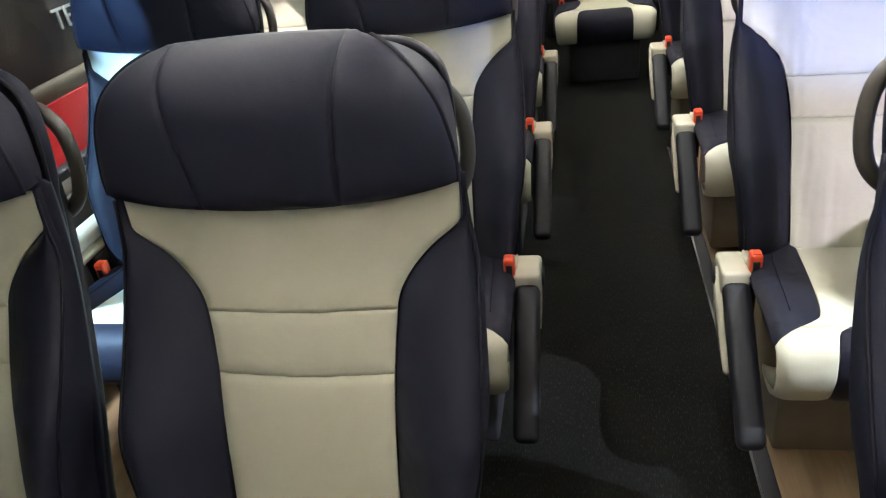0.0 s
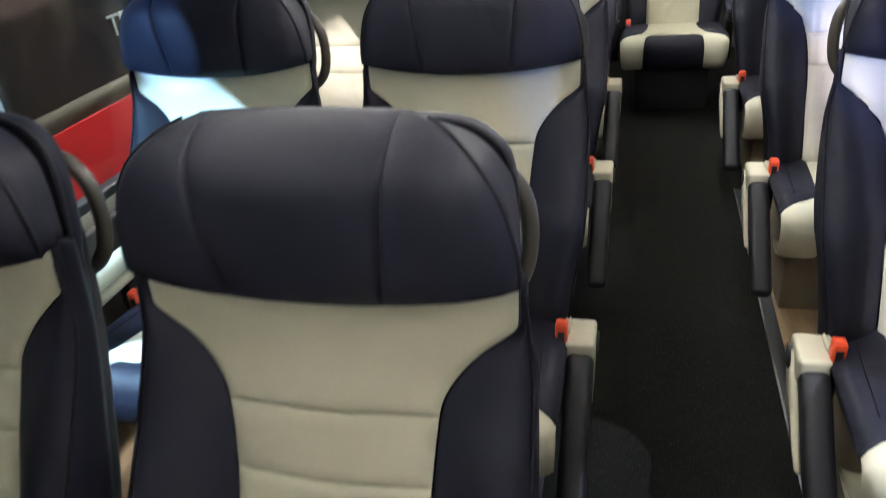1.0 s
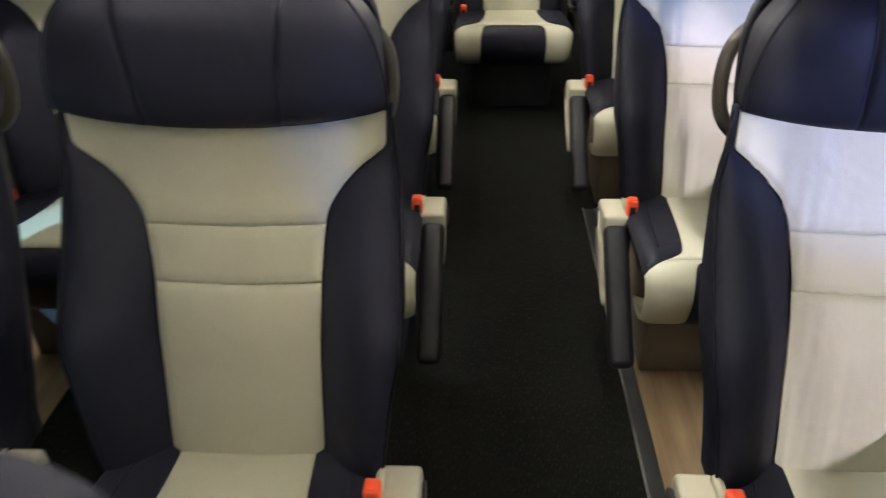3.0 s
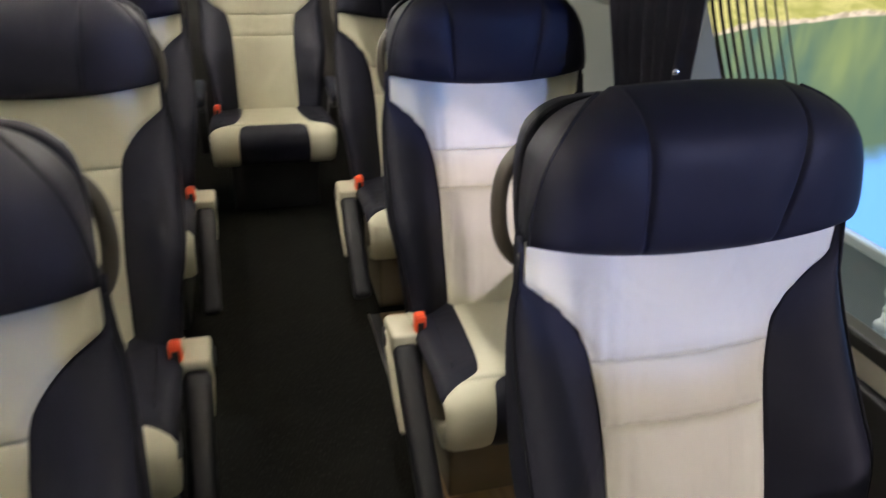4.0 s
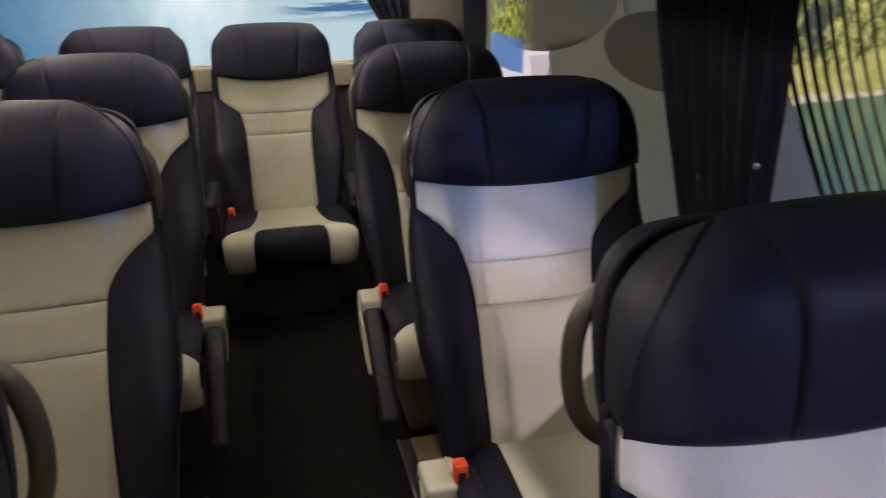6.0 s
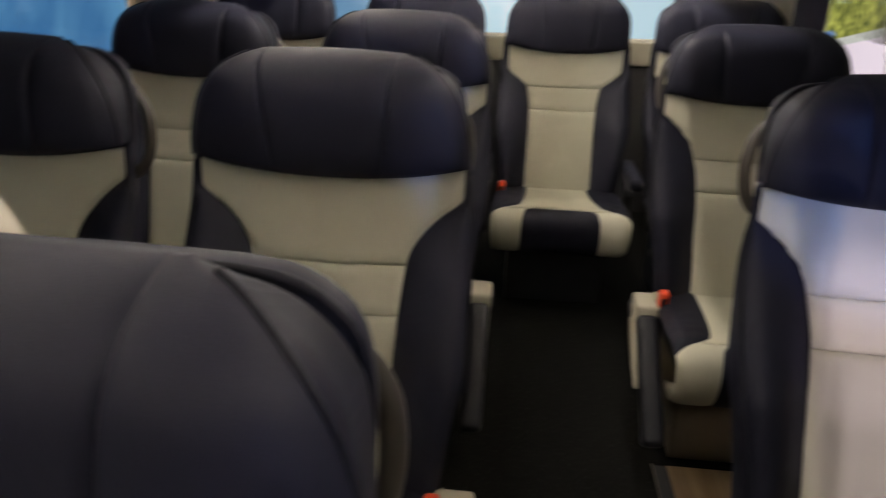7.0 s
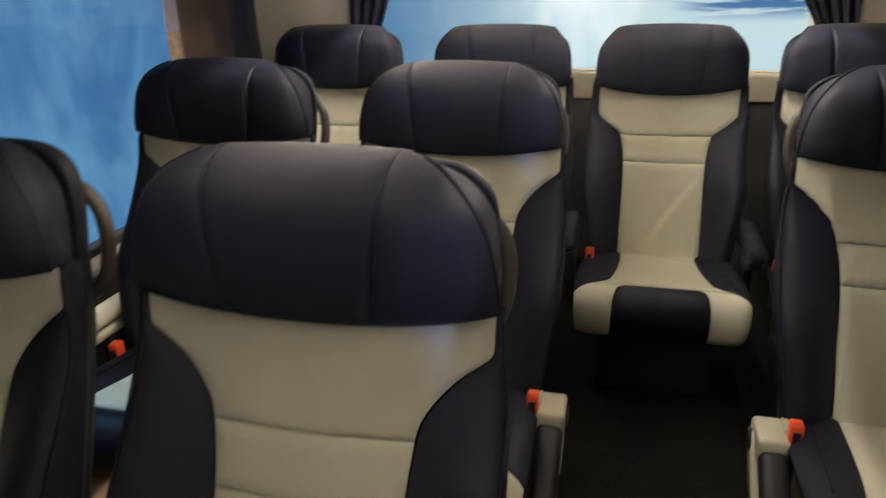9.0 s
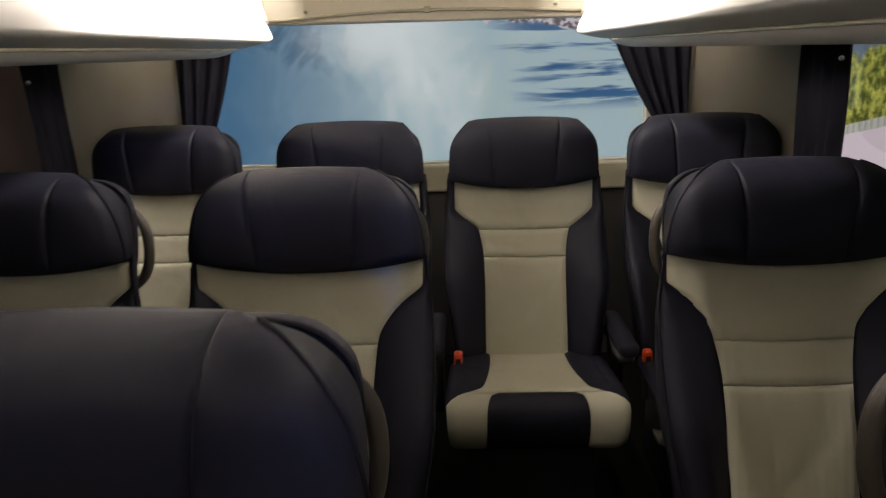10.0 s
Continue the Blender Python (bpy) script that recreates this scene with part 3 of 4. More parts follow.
def shell_mesh(front, back, grow, z0, z1, puff):
    """A rounded slab that follows the backrest's slope, from front to back behind its spine."""
    bm = bmesh.new()
    nz, nu = 22, 14
    ring = []
    for i in range(nz + 1):
        z = z0 + (z1 - z0) * i / nz
        hw = lerp(SHELL_HALF, z) * grow
        taper = min(1.0, (z1 - z) / 0.04 + 0.25)
        y0 = lerp(SPINE, z) * 0.9 + front
        y1 = lerp(SPINE, z) * 0.75 + front + (back - front) * taper
        line = []
        for k in range(nu):
            a = 2 * math.pi * k / nu
            c, s = math.cos(a), math.sin(a)
            line.append(bm.verts.new((hw * math.copysign(abs(c) ** puff, c), (y0 + y1) / 2 + (y1 - y0) / 2 * math.copysign(abs(s) ** puff, s), z)))
        ring.append(line)
    for i in range(nz):
        for k in range(nu):
            bm.faces.new((ring[i][k], ring[i][(k + 1) % nu], ring[i + 1][(k + 1) % nu], ring[i + 1][k]))
    bm.faces.new(ring[0][::-1])
    bm.faces.new(ring[-1])
    bmesh.ops.recalc_face_normals(bm, faces=bm.faces)
    return bm


COVER_HALF = [(0.70, 0.222), (0.86, 0.2270), (0.93, 0.2320), (0.97, 0.2335), (1.0, 0.2315), (1.02, 0.2275), (1.034, 0.2225), (1.046, 0.2120), (1.056, 0.2000), (1.064, 0.1850), (1.069, 0.1680), (1.072, 0.1400)]


def cover_front(z):
    return lerp(SPINE, z) + 0.050 if z < 0.90 else 0.058 + 0.024 * (z - 0.912) / (HEAD_TOP - 0.912)


def cover_outline():
    """Up one side, across the top and down the other."""
    zs = [0.70, 0.76, 0.82, 0.87] + [0.90 + 0.172 * math.sin(math.pi / 2 * k / 15) for k in range(16)]
    right = [(lerp(COVER_HALF, z), z) for z in zs]
    return right + [(0.06, 1.074), (-0.06, 1.074)] + [(-x, z) for x, z in reversed(right)]


def cover_mesh():
    """The upholstered cover behind the head pad: a flat shell with softly rounded rims."""
    bm = bmesh.new()
    line = cover_outline()
    rings = []
    for d, inset in ((0.004, 0.020), (0.0, 0.008), (0.002, 0.002), (0.008, 0.0), (0.024, 0.0), (0.032, 0.004), (0.038, 0.014)):
        ring = []
        for x, z in line:
            k = max(0.0, min(1.0, (z - 1.03) / 0.055))
            ring.append(bm.verts.new((x - math.copysign(inset, x) * (1 - 0.6 * k), cover_front(z) + d, z - inset * k)))
        rings.append(ring)
    n = len(line)
    for a, b in zip(rings, rings[1:]):
        for k in range(n - 1):
            bm.faces.new((a[k], a[k + 1], b[k + 1], b[k]))
    for ring in (rings[0], rings[-1]):
        for k in range(n // 2 - 1):
            bm.faces.new((ring[k], ring[k + 1], ring[n - 2 - k], ring[n - 1 - k]))
    bm.faces.new([ring[0] for ring in rings] + [ring[-1] for ring in reversed(rings)])
    bmesh.ops.recalc_face_normals(bm, faces=bm.faces)
    return bm


def cover_piping():
    """A cord along the front rim of the cover behind the head pad."""
    return tube([(x * 0.996, cover_front(z) + 0.001, z - 0.001) for x, z in cover_outline()[2:-2]], 0.0046, 6)


def wing_piping(side):
    """A cord sewn along the outer rim of a side wing."""
    zs = [0.36 + 0.55 * i / 30 for i in range(31)]
    return tube([BACK(side * lerp(OUTER, z) * 0.992, z)[0] for z in zs], 0.0028, 6)


# the cushion: s runs from the rear crease forward over the front edge and down
CUSH = [(0.0, -0.150, 0.392), (0.10, -0.250, 0.398), (0.20, -0.350, 0.408), (0.30, -0.450, 0.420), (0.35, -0.500, 0.423), (0.39, -0.540, 0.417), (0.42, -0.565, 0.402), (0.445, -0.579, 0.381), (0.48, -0.586, 0.348), (0.53, -0.576, 0.300), (0.57, -0.552, 0.266), (0.60, -0.520, 0.248), (0.64, -0.470, 0.240), (0.68, -0.430, 0.240)]
CUSH_Y = [(s, y) for s, y, z in CUSH]
CUSH_Z = [(s, z) for s, y, z in CUSH]
CUSH_HALF = [(0.0, 0.205), (0.12, 0.238), (0.35, 0.245), (0.48, 0.243), (0.53, 0.240), (0.57, 0.236), (0.62, 0.231), (0.68, 0.226)]


def cushion_top(x, s):
    w = lerp(CUSH_HALF, s)
    k = min(abs(x) / w, 1)
    lift = 0.018 * max(0, 1 - s / 0.36) * max(0, (k - 0.45) / 0.55) ** 1.2
    drop = 0.022 * max(k - 0.86, 0) ** 2 / 0.02
    top = max(0.0, min(1.0, 1 - (s - 0.38) / 0.08))
    return (x, lerp(CUSH_Y, s) + drop * 0.7 * (1 - top), lerp(CUSH_Z, s) + lift - drop * top)


def cushion_place(x, s):
    p, n = with_normal(cushion_top)(x, s)
    outward = n.z if s < 0.36 else -n.z if s > 0.58 else n.z * 0.3 - n.y
    return p, n if outward > 0 else -n


FLARE = [(0.0, 0.112), (0.10, 0.116), (0.20, 0.124), (0.28, 0.134), (0.32, 0.142), (0.338, 0.152), (0.352, 0.170), (0.365, 0.192), (0.38, 0.216), (0.395, 0.244)]
INSET = [(0.362, 0.098), (0.367, 0.111), (0.376, 0.120), (0.40, 0.127), (0.45, 0.132), (0.60, 0.134)]


def armrest(parent, side, lowered, core_mat=None, pad_mat=None):
    """The arm beside the seat on its pivot cap: hanging forward and down, or level."""
    x0, x1 = side * 0.232, side * 0.296
    lo, hi = min(x0, x1), max(x0, x1)
    if not lowered:
        x0, x1 = side * 0.252, side * 0.312
        lo, hi = min(x0, x1), max(x0, x1)
        base = part("armrest", boxes(((lo + 0.004, -0.37, 0.425), (hi - 0.004, -0.08, 0.456)), bevel=0.012), core_mat or SHELL, parent, "armrest folded level")
        part("pad", boxes(((lo, -0.41, 0.457), (hi, -0.09, 0.505)), bevel=0.022, segments=4), pad_mat or NAVY, base)
        part("bracket", boxes(((lo + 0.01, -0.24, 0.20), (hi - 0.01, -0.16, 0.424)), bevel=0.01), BLACK, base)
        return
    m = (lo + hi) / 2
    base = part("armrest", boxes(((lo, -0.295, 0.325), (hi, -0.195, 0.388)), bevel=0.010, segments=3), IVORY, parent, "ivory plastic armrest pivot with folded arm")
    rot = Matrix.Translation((0, -0.265, 0.365)) @ Matrix.Rotation(radians(39), 4, "X")

    def turned(bm):
        bmesh.ops.transform(bm, matrix=rot, verts=bm.verts)
        return bm
    pad = bmesh.new()
    box(pad, (lo + 0.003, -0.385, -0.018), (hi - 0.001, -0.022, 0.026), 0.018, 4)
    part("pad", turned(pad), CHARCOAL, base, "charcoal padded arm")
    core = bmesh.new()
    reach = 0.55 if side > 0 else 1.0
    outline = [(0.030, -0.006), (0.012, -0.070), (-0.060 * reach, -0.084), (-0.140 * reach, -0.066), (-0.225 * reach, -0.032), (-0.215 * reach, -0.024), (-0.060 * reach, -0.012)]
    for px in (lo + 0.001, hi - 0.001) if side > 0 else (lo - 0.004, hi - 0.002):
        core.faces.new([core.verts.new((px, yy, zz)) for yy, zz in outline])
    core.verts.ensure_lookup_table()
    n = len(outline)
    for k in range(n):
        core.faces.new((core.verts[k], core.verts[(k + 1) % n], core.verts[n + (k + 1) % n], core.verts[n + k]))
    bmesh.ops.recalc_face_normals(core, faces=core.faces)
    bmesh.ops.bevel(core, geom=core.edges[:], offset=0.004, segments=2, affect="EDGES")
    part("side_cover", turned(core), IVORY, base)
    near = lo if side > 0 else hi
    ear = boxes(((near - 0.009, -0.262, 0.330), (near + 0.009, -0.205, 0.398)), bevel=0.006)
    part("bracket", ear, IVORY, base, "ivory bracket beside the buckle")
    disc = bmesh.new()
    bmesh.ops.create_cone(disc, cap_ends=True, segments=20, radius1=0.026, radius2=0.024, depth=0.006, matrix=Matrix.Translation((x1 + side * 0.002, -0.225, 0.345)) @ Matrix.Rotation(radians(90), 4, "Y"))
    part("pivot_disc", disc, SHELL, base, "dark round pivot cover")


def buckle(parent, side):
    """A belt buckle on a short stalk, its red button to the front."""
    x = side * 0.224
    base = part("belt_buckle", boxes(((x - 0.0135, -0.286, 0.372), (x + 0.0135, -0.256, 0.440)), bevel=0.005), ORANGE, parent, "orange-red seat belt buckle")
    part("slot", boxes(((x - 0.0075, -0.2875, 0.392), (x + 0.0075, -0.2845, 0.424)), bevel=0.001), BLACK, base)
    part("button", boxes(((x - 0.009, -0.282, 0.4385), (x + 0.009, -0.262, 0.4425)), bevel=0.0015), ORANGE, base)
    part("stalk", boxes(((x - 0.010, -0.274, 0.27), (x + 0.010, -0.262, 0.371)), bevel=0.003), BLACK, base)


def seat(name, label, aisle, lowered=(1,), handle=True, buckles=(1,), lift=0.0, drop=0.013, foot=None, tall=1.0, head_up=0.014, wall_arm=False):
    root = thing(name, label, "seat", group="coach seats")
    body = part("backrest", shell_mesh(0.012, 0.075, 0.985, 0.29, 0.94, 0.5), NAVY, root, "navy backrest with cream middle panels")
    ins, out = (lambda s: lerp(SHAPE["insert"], s) - 0.0012), (lambda s: lerp(OUTER, s))
    neg = lambda f: (lambda s: -f(s))
    for z0, z1, ns in ((0.333, 0.6577, 18), (0.6583, 0.7426, 8), (0.7432, 0.918, 16)):
        part("cream_panel", strip(BACK, z0, z1, ns + 8, neg(ins), ins, 44, 0.0045), CREAM, body, "cream leatherette panel")
    gap = lambda s: min(lerp(SHAPE["insert"], s) + 0.0012, lerp(OUTER, s) - 0.006)
    rim = lambda s: 0.012 + 0.072 * max(0.0, min(1.0, (0.82 - s) / 0.20))
    part("side_wing", strip(BACK, 0.333, 0.926, 44, gap, out, 14, 0.0025, fold=rim), NAVY, body, "navy side wing")
    part("side_wing", strip(BACK, 0.333, 0.926, 44, neg(out), neg(gap), 14, 0.0025, fold=rim), NAVY, body, "navy side wing")
    for g in (-1, 1):
        part("piping", wing_piping(g), PIPING, body)
    face, rim_half = (FACE_HALF, HEAD_HALF) if handle else (REAR_HALF, REAR_HALF)
    head = part("headrest", headrest_mesh(face, rim_half), NAVY, root, "navy head pad with two sewn grooves")
    for g in (-1, 1):
        part("piping", piping_mesh(face, g), PIPING, head)
    layer = part("head_cover", cover_mesh(), NAVY, root, "navy cover behind the head pad")
    part("piping", cover_piping(), PIPING, layer)
    part("back_shell", shell_mesh(0.088, 0.118, 0.87, 0.26, 1.036, 0.45), SHELL, root, "dark plastic seat back")
    cush = part("cushion", boxes(((-0.205, -0.545, 0.262), (0.205, -0.13, 0.385)), bevel=0.04, segments=3), NAVY, root, "navy and cream seat cushion")
    flare, inset = (lambda s: min(lerp(FLARE, s), lerp(CUSH_HALF, s) - 0.002)), (lambda s: lerp(INSET, s))
    wide = lambda s: lerp(CUSH_HALF, s)
    part("cream_panel", strip(cushion_place, 0.002, 0.361, 30, neg(flare), flare, 20, 0.004), CREAM, cush, "cream leatherette panel")
    side = lambda s: min(lerp(FLARE, s) + 0.002, lerp(CUSH_HALF, s) - 0.002)
    part("side_panel", strip(cushion_place, 0.002, 0.393, 30, side, wide, 10, 0.003, 0.03), NAVY, cush)
    part("side_panel", strip(cushion_place, 0.002, 0.393, 30, neg(wide), neg(side), 10, 0.003, 0.03), NAVY, cush)
    for g in (-1, 1):
        line = [cushion_place(g * (lerp(FLARE, s) * 0.45 + lerp(CUSH_HALF, s) * 0.55), s) for s in (0.03 + 0.022 * k for k in range(14))]
        part("stitching", tube([p + n * 0.0005 for p, n in line], 0.0016, 5), PIPING, cush)
    part("front_inset", strip(cushion_place, 0.363, 0.67, 24, neg(inset), inset, 14, 0.004), NAVY, cush, "navy front inset")
    edge = lambda s: lerp(INSET, s) + 0.002
    part("front_panel", strip(cushion_place, 0.363, 0.67, 24, edge, flare, 10, 0.003), CREAM, cush)
    part("front_panel", strip(cushion_place, 0.363, 0.67, 24, neg(flare), neg(edge), 10, 0.003), CREAM, cush)
    part("pedestal", boxes(((-0.185, -0.44, 0.0), (0.185, -0.12, 0.262)), bevel=0.008), foot or TAN, root, "seat pedestal")
    for s in lowered:
        armrest(root, s, True)
    if not lowered:
        armrest(root, 1, False)
    if wall_arm:
        armrest(root, -1, False, IVORY, IVORY)
    for s in buckles:
        buckle(root, s)
    if handle:
        loop = smooth_line([(aisle * 0.150, 0.114, 1.010), (aisle * 0.196, 0.118, 1.012), (aisle * 0.220, 0.120, 0.996), (aisle * 0.236, 0.120, 0.964), (aisle * 0.240, 0.116, 0.915), (aisle * 0.231, 0.110, 0.868), (aisle * 0.205, 0.104, 0.838), (aisle * 0.165, 0.100, 0.828)], 6)
        part("grab_handle", tube(loop, 0.0105, 12, flat=1.15), TAUPE, root, "taupe plastic grab handle")
    for ob in root.children:
        high = ob.name.split(".")[0] in ("backrest", "headrest", "head_cover", "back_shell")
        low = ob.name.split(".")[0] in ("cushion", "belt_buckle")
        ob.location.z = lift if high else -drop if low else 0.0
        if ob.name.split(".")[0] == "cushion" and not handle:
            ob.scale.x = 1.06
        if ob.name.split(".")[0] in ("headrest", "head_cover"):
            ob.scale.z = tall
            ob.location.z += 0.90 * (1 - tall) + head_up
    return root


# ---- place the seats ----
L_LABEL = "navy and cream leatherette coach seat beside the aisle"
W_LABEL = "navy and cream leatherette coach seat by the window"
R_LABEL = "single navy and cream leatherette seat with folded armrest"
B_LABEL = "navy and cream leatherette seat of the rear row"
aisle_seat = seat("coach_seat", L_LABEL, 1, foot=SHELL)
window_seat = seat("coach_seat", W_LABEL, 1, lowered=(1,), buckles=(1, -1), wall_arm=True, foot=SHELL)
CREASES.update(depth=0.7, pleat=0.0017, lines=[(-0.75, 0.05, 0.53, 0.07), (-0.60, -0.03, 0.44, 0.06)])
single_seat = seat("coach_seat", R_LABEL, -1, lowered=(-1,), buckles=(-1,))
CREASES.update(depth=1.0, pleat=0.0004, lines=[(-0.70, 0.035, 0.53, 0.10), (-0.55, -0.02, 0.45, 0.06)])
SHAPE.update(insert=REAR_INSERT)
rear_seat = seat("coach_seat", B_LABEL, -1, lowered=(), handle=False, buckles=(-1,), lift=0.028, drop=0.01, foot=BLACK, tall=1.07, head_up=-0.008)
for proto, cx, dy in ((aisle_seat, X_AISLE, 0), (window_seat, X_WINDOW, 0.012), (single_seat, X_SINGLE, 0)):
    for i, y in enumerate(ROW_Y):
        if i == 0:
            proto.location = (cx, y + dy, 0)
        else:
            copy_thing(proto, pose(cx, y + dy, 0))
for i, x in enumerate(BACK_X):
    if i == 0:
        rear_seat.location = (x, BACK_Y, 0)
    else:
        copy_thing(rear_seat, pose(x, BACK_Y, 0))

# ---- floor ----


def structure(name, label, bm, mat, category="", smooth=False):
    ob = mesh_object(name, bm, mat, smooth)
    return tagged(ob, label, category or name.split("_")[0], kind="structure")


structure("floor", "dark speckled carpet floor of the coach aisle", boxes(((-0.80 + MID - 0.04, FRONT, -0.06), (0.757, REAR, 0.0))), CARPET)
structure("floor_side", "wood-look vinyl floor under the single seats", boxes(((0.80, FRONT, -0.06), (WALL_R, 3.20, 0.003))), WOOD, "floor")
# shade on the rear floor is put in with the dark carpet colour
structure("floor_rear", "floor under the rear single seats, dark in place of shade", boxes(((0.757, 3.20, -0.06), (WALL_R, REAR, 0.002))), CARPET, "floor")
structure("floor_window", "wood-look vinyl floor under the window seats", boxes(((WALL_L, FRONT, -0.06), (-0.68, REAR, 0.003))), WOOD, "floor")
structure("trim", "thin metal floor trim along the aisle carpet", boxes(((0.757, FRONT, -0.06), (0.763, 3.20, 0.006))), CHROME)
structure("floor_strip", "black strip beside the floor trim", boxes(((0.763, FRONT, -0.06), (0.80, 3.20, 0.001))), BLACK, "floor")

# ---- shell of the coach ----


def side_wall(name, x, out, sill, pier, label):
    """A side wall with one long window opening."""
    lo, hi = min(x, x + out), max(x, x + out)
    bm = boxes(((lo, FRONT, -0.06), (hi, REAR, sill)), ((lo, FRONT, 1.62), (hi, REAR, CEIL)), ((lo, pier, sill), (hi, REAR, 1.62)), ((lo, FRONT, sill), (hi, FRONT + 0.3, 1.62)))
    return structure(name, label, bm, PANEL, "wall")


side_wall("wall_left", WALL_L, -0.06, SILL_L, 4.62, "beige side wall of the coach with a long window")
side_wall("wall_right", WALL_R, 0.06, SILL_R, 4.38, "beige side wall of the coach with a long window")
for x, s, sill, pier in ((WALL_L, 1, SILL_L, 4.62), (WALL_R, -1, SILL_R, 4.38)):
    a, b = x + s * 0.004, x + s * 0.030
    structure("side_panel", "dark lower side panel beside the seats", boxes(((min(a, b), FRONT + 0.01, 0.003), (max(a, b), 4.9, sill - 0.038)), bevel=0.006), DARKWALL, "wall panel")
    a, b = x - s * 0.036, x + s * 0.003
    structure("window_rubber", "black rubber lip along the foot of the side window", boxes(((min(a, b), FRONT + 0.31, sill - 0.004), (max(a, b), pier - 0.004, sill + 0.026)), bevel=0.006), BLACK, "window rubber")
structure("wall_rear", "rear wall of the coach with a wide window", boxes(
    ((WALL_L, REAR, -0.06), (WALL_R, REAR + 0.06, 0.89)), ((WALL_L, REAR, 1.50), (WALL_R, REAR + 0.06, CEIL)),
    ((WALL_L, REAR, 0.89), (-0.78, REAR + 0.06, 1.50)), ((1.10, REAR, 0.89), (WALL_R, REAR + 0.06, 1.50))), PANEL, "wall")
# added out of view, dark so that little light bounces onto the seats
structure("wall_front", "plain dark wall added unseen to close the coach", boxes(((WALL_L, FRONT - 0.06, -0.06), (WALL_R, FRONT, CEIL))), DARKWALL, "wall")
structure("ceiling", "pale fabric ceiling of the coach", boxes(((WALL_L - 0.06, FRONT - 0.06, CEIL), (WALL_R + 0.06, REAR + 0.06, CEIL + 0.05))), HEADLINER)
structure("rear_sill", "beige sill below the rear window", boxes(((-0.80, REAR - 0.05, 0.768), (1.12, REAR, 0.884)), bevel=0.01), IVORY, "sill")
structure("rear_lower_panel", "dark panel behind the rear seats", boxes(((WALL_L + 0.03, REAR - 0.035, 0.003), (WALL_R - 0.03, REAR - 0.004, 0.763)), bevel=0.005), DARKWALL, "wall panel")


def corner_pillar(side):
    """The curved panel that rounds off a rear corner."""
    wall = WALL_L if side < 0 else WALL_R
    rear_x = -0.895 if side < 0 else 1.283
    pts = smooth_line([(wall - side * 0.004, 4.60 if side < 0 else 4.49, 0), (wall - side * 0.010, 4.85, 0), (wall - side * 0.022, 5.10, 0), (wall - side * 0.060, 5.25, 0), (rear_x, REAR - 0.006, 0)], 5)
    bm = bmesh.new()
    rings = []
    for p in pts:
        rings.append([bm.verts.new((p.x, p.y, z)) for z in (0.805, 1.45)])
    for a, b in zip(rings, rings[1:]):
        bm.faces.new((a[0], b[0], b[1], a[1]))
    bmesh.ops.solidify(bm, geom=bm.faces[:], thickness=0.006 * side)
    bmesh.ops.recalc_face_normals(bm, faces=bm.faces)
    structure("corner_pillar", "curved beige corner panel beside the rear window", bm, PANEL, "pillar", True)


corner_pillar(-1)
corner_pillar(1)


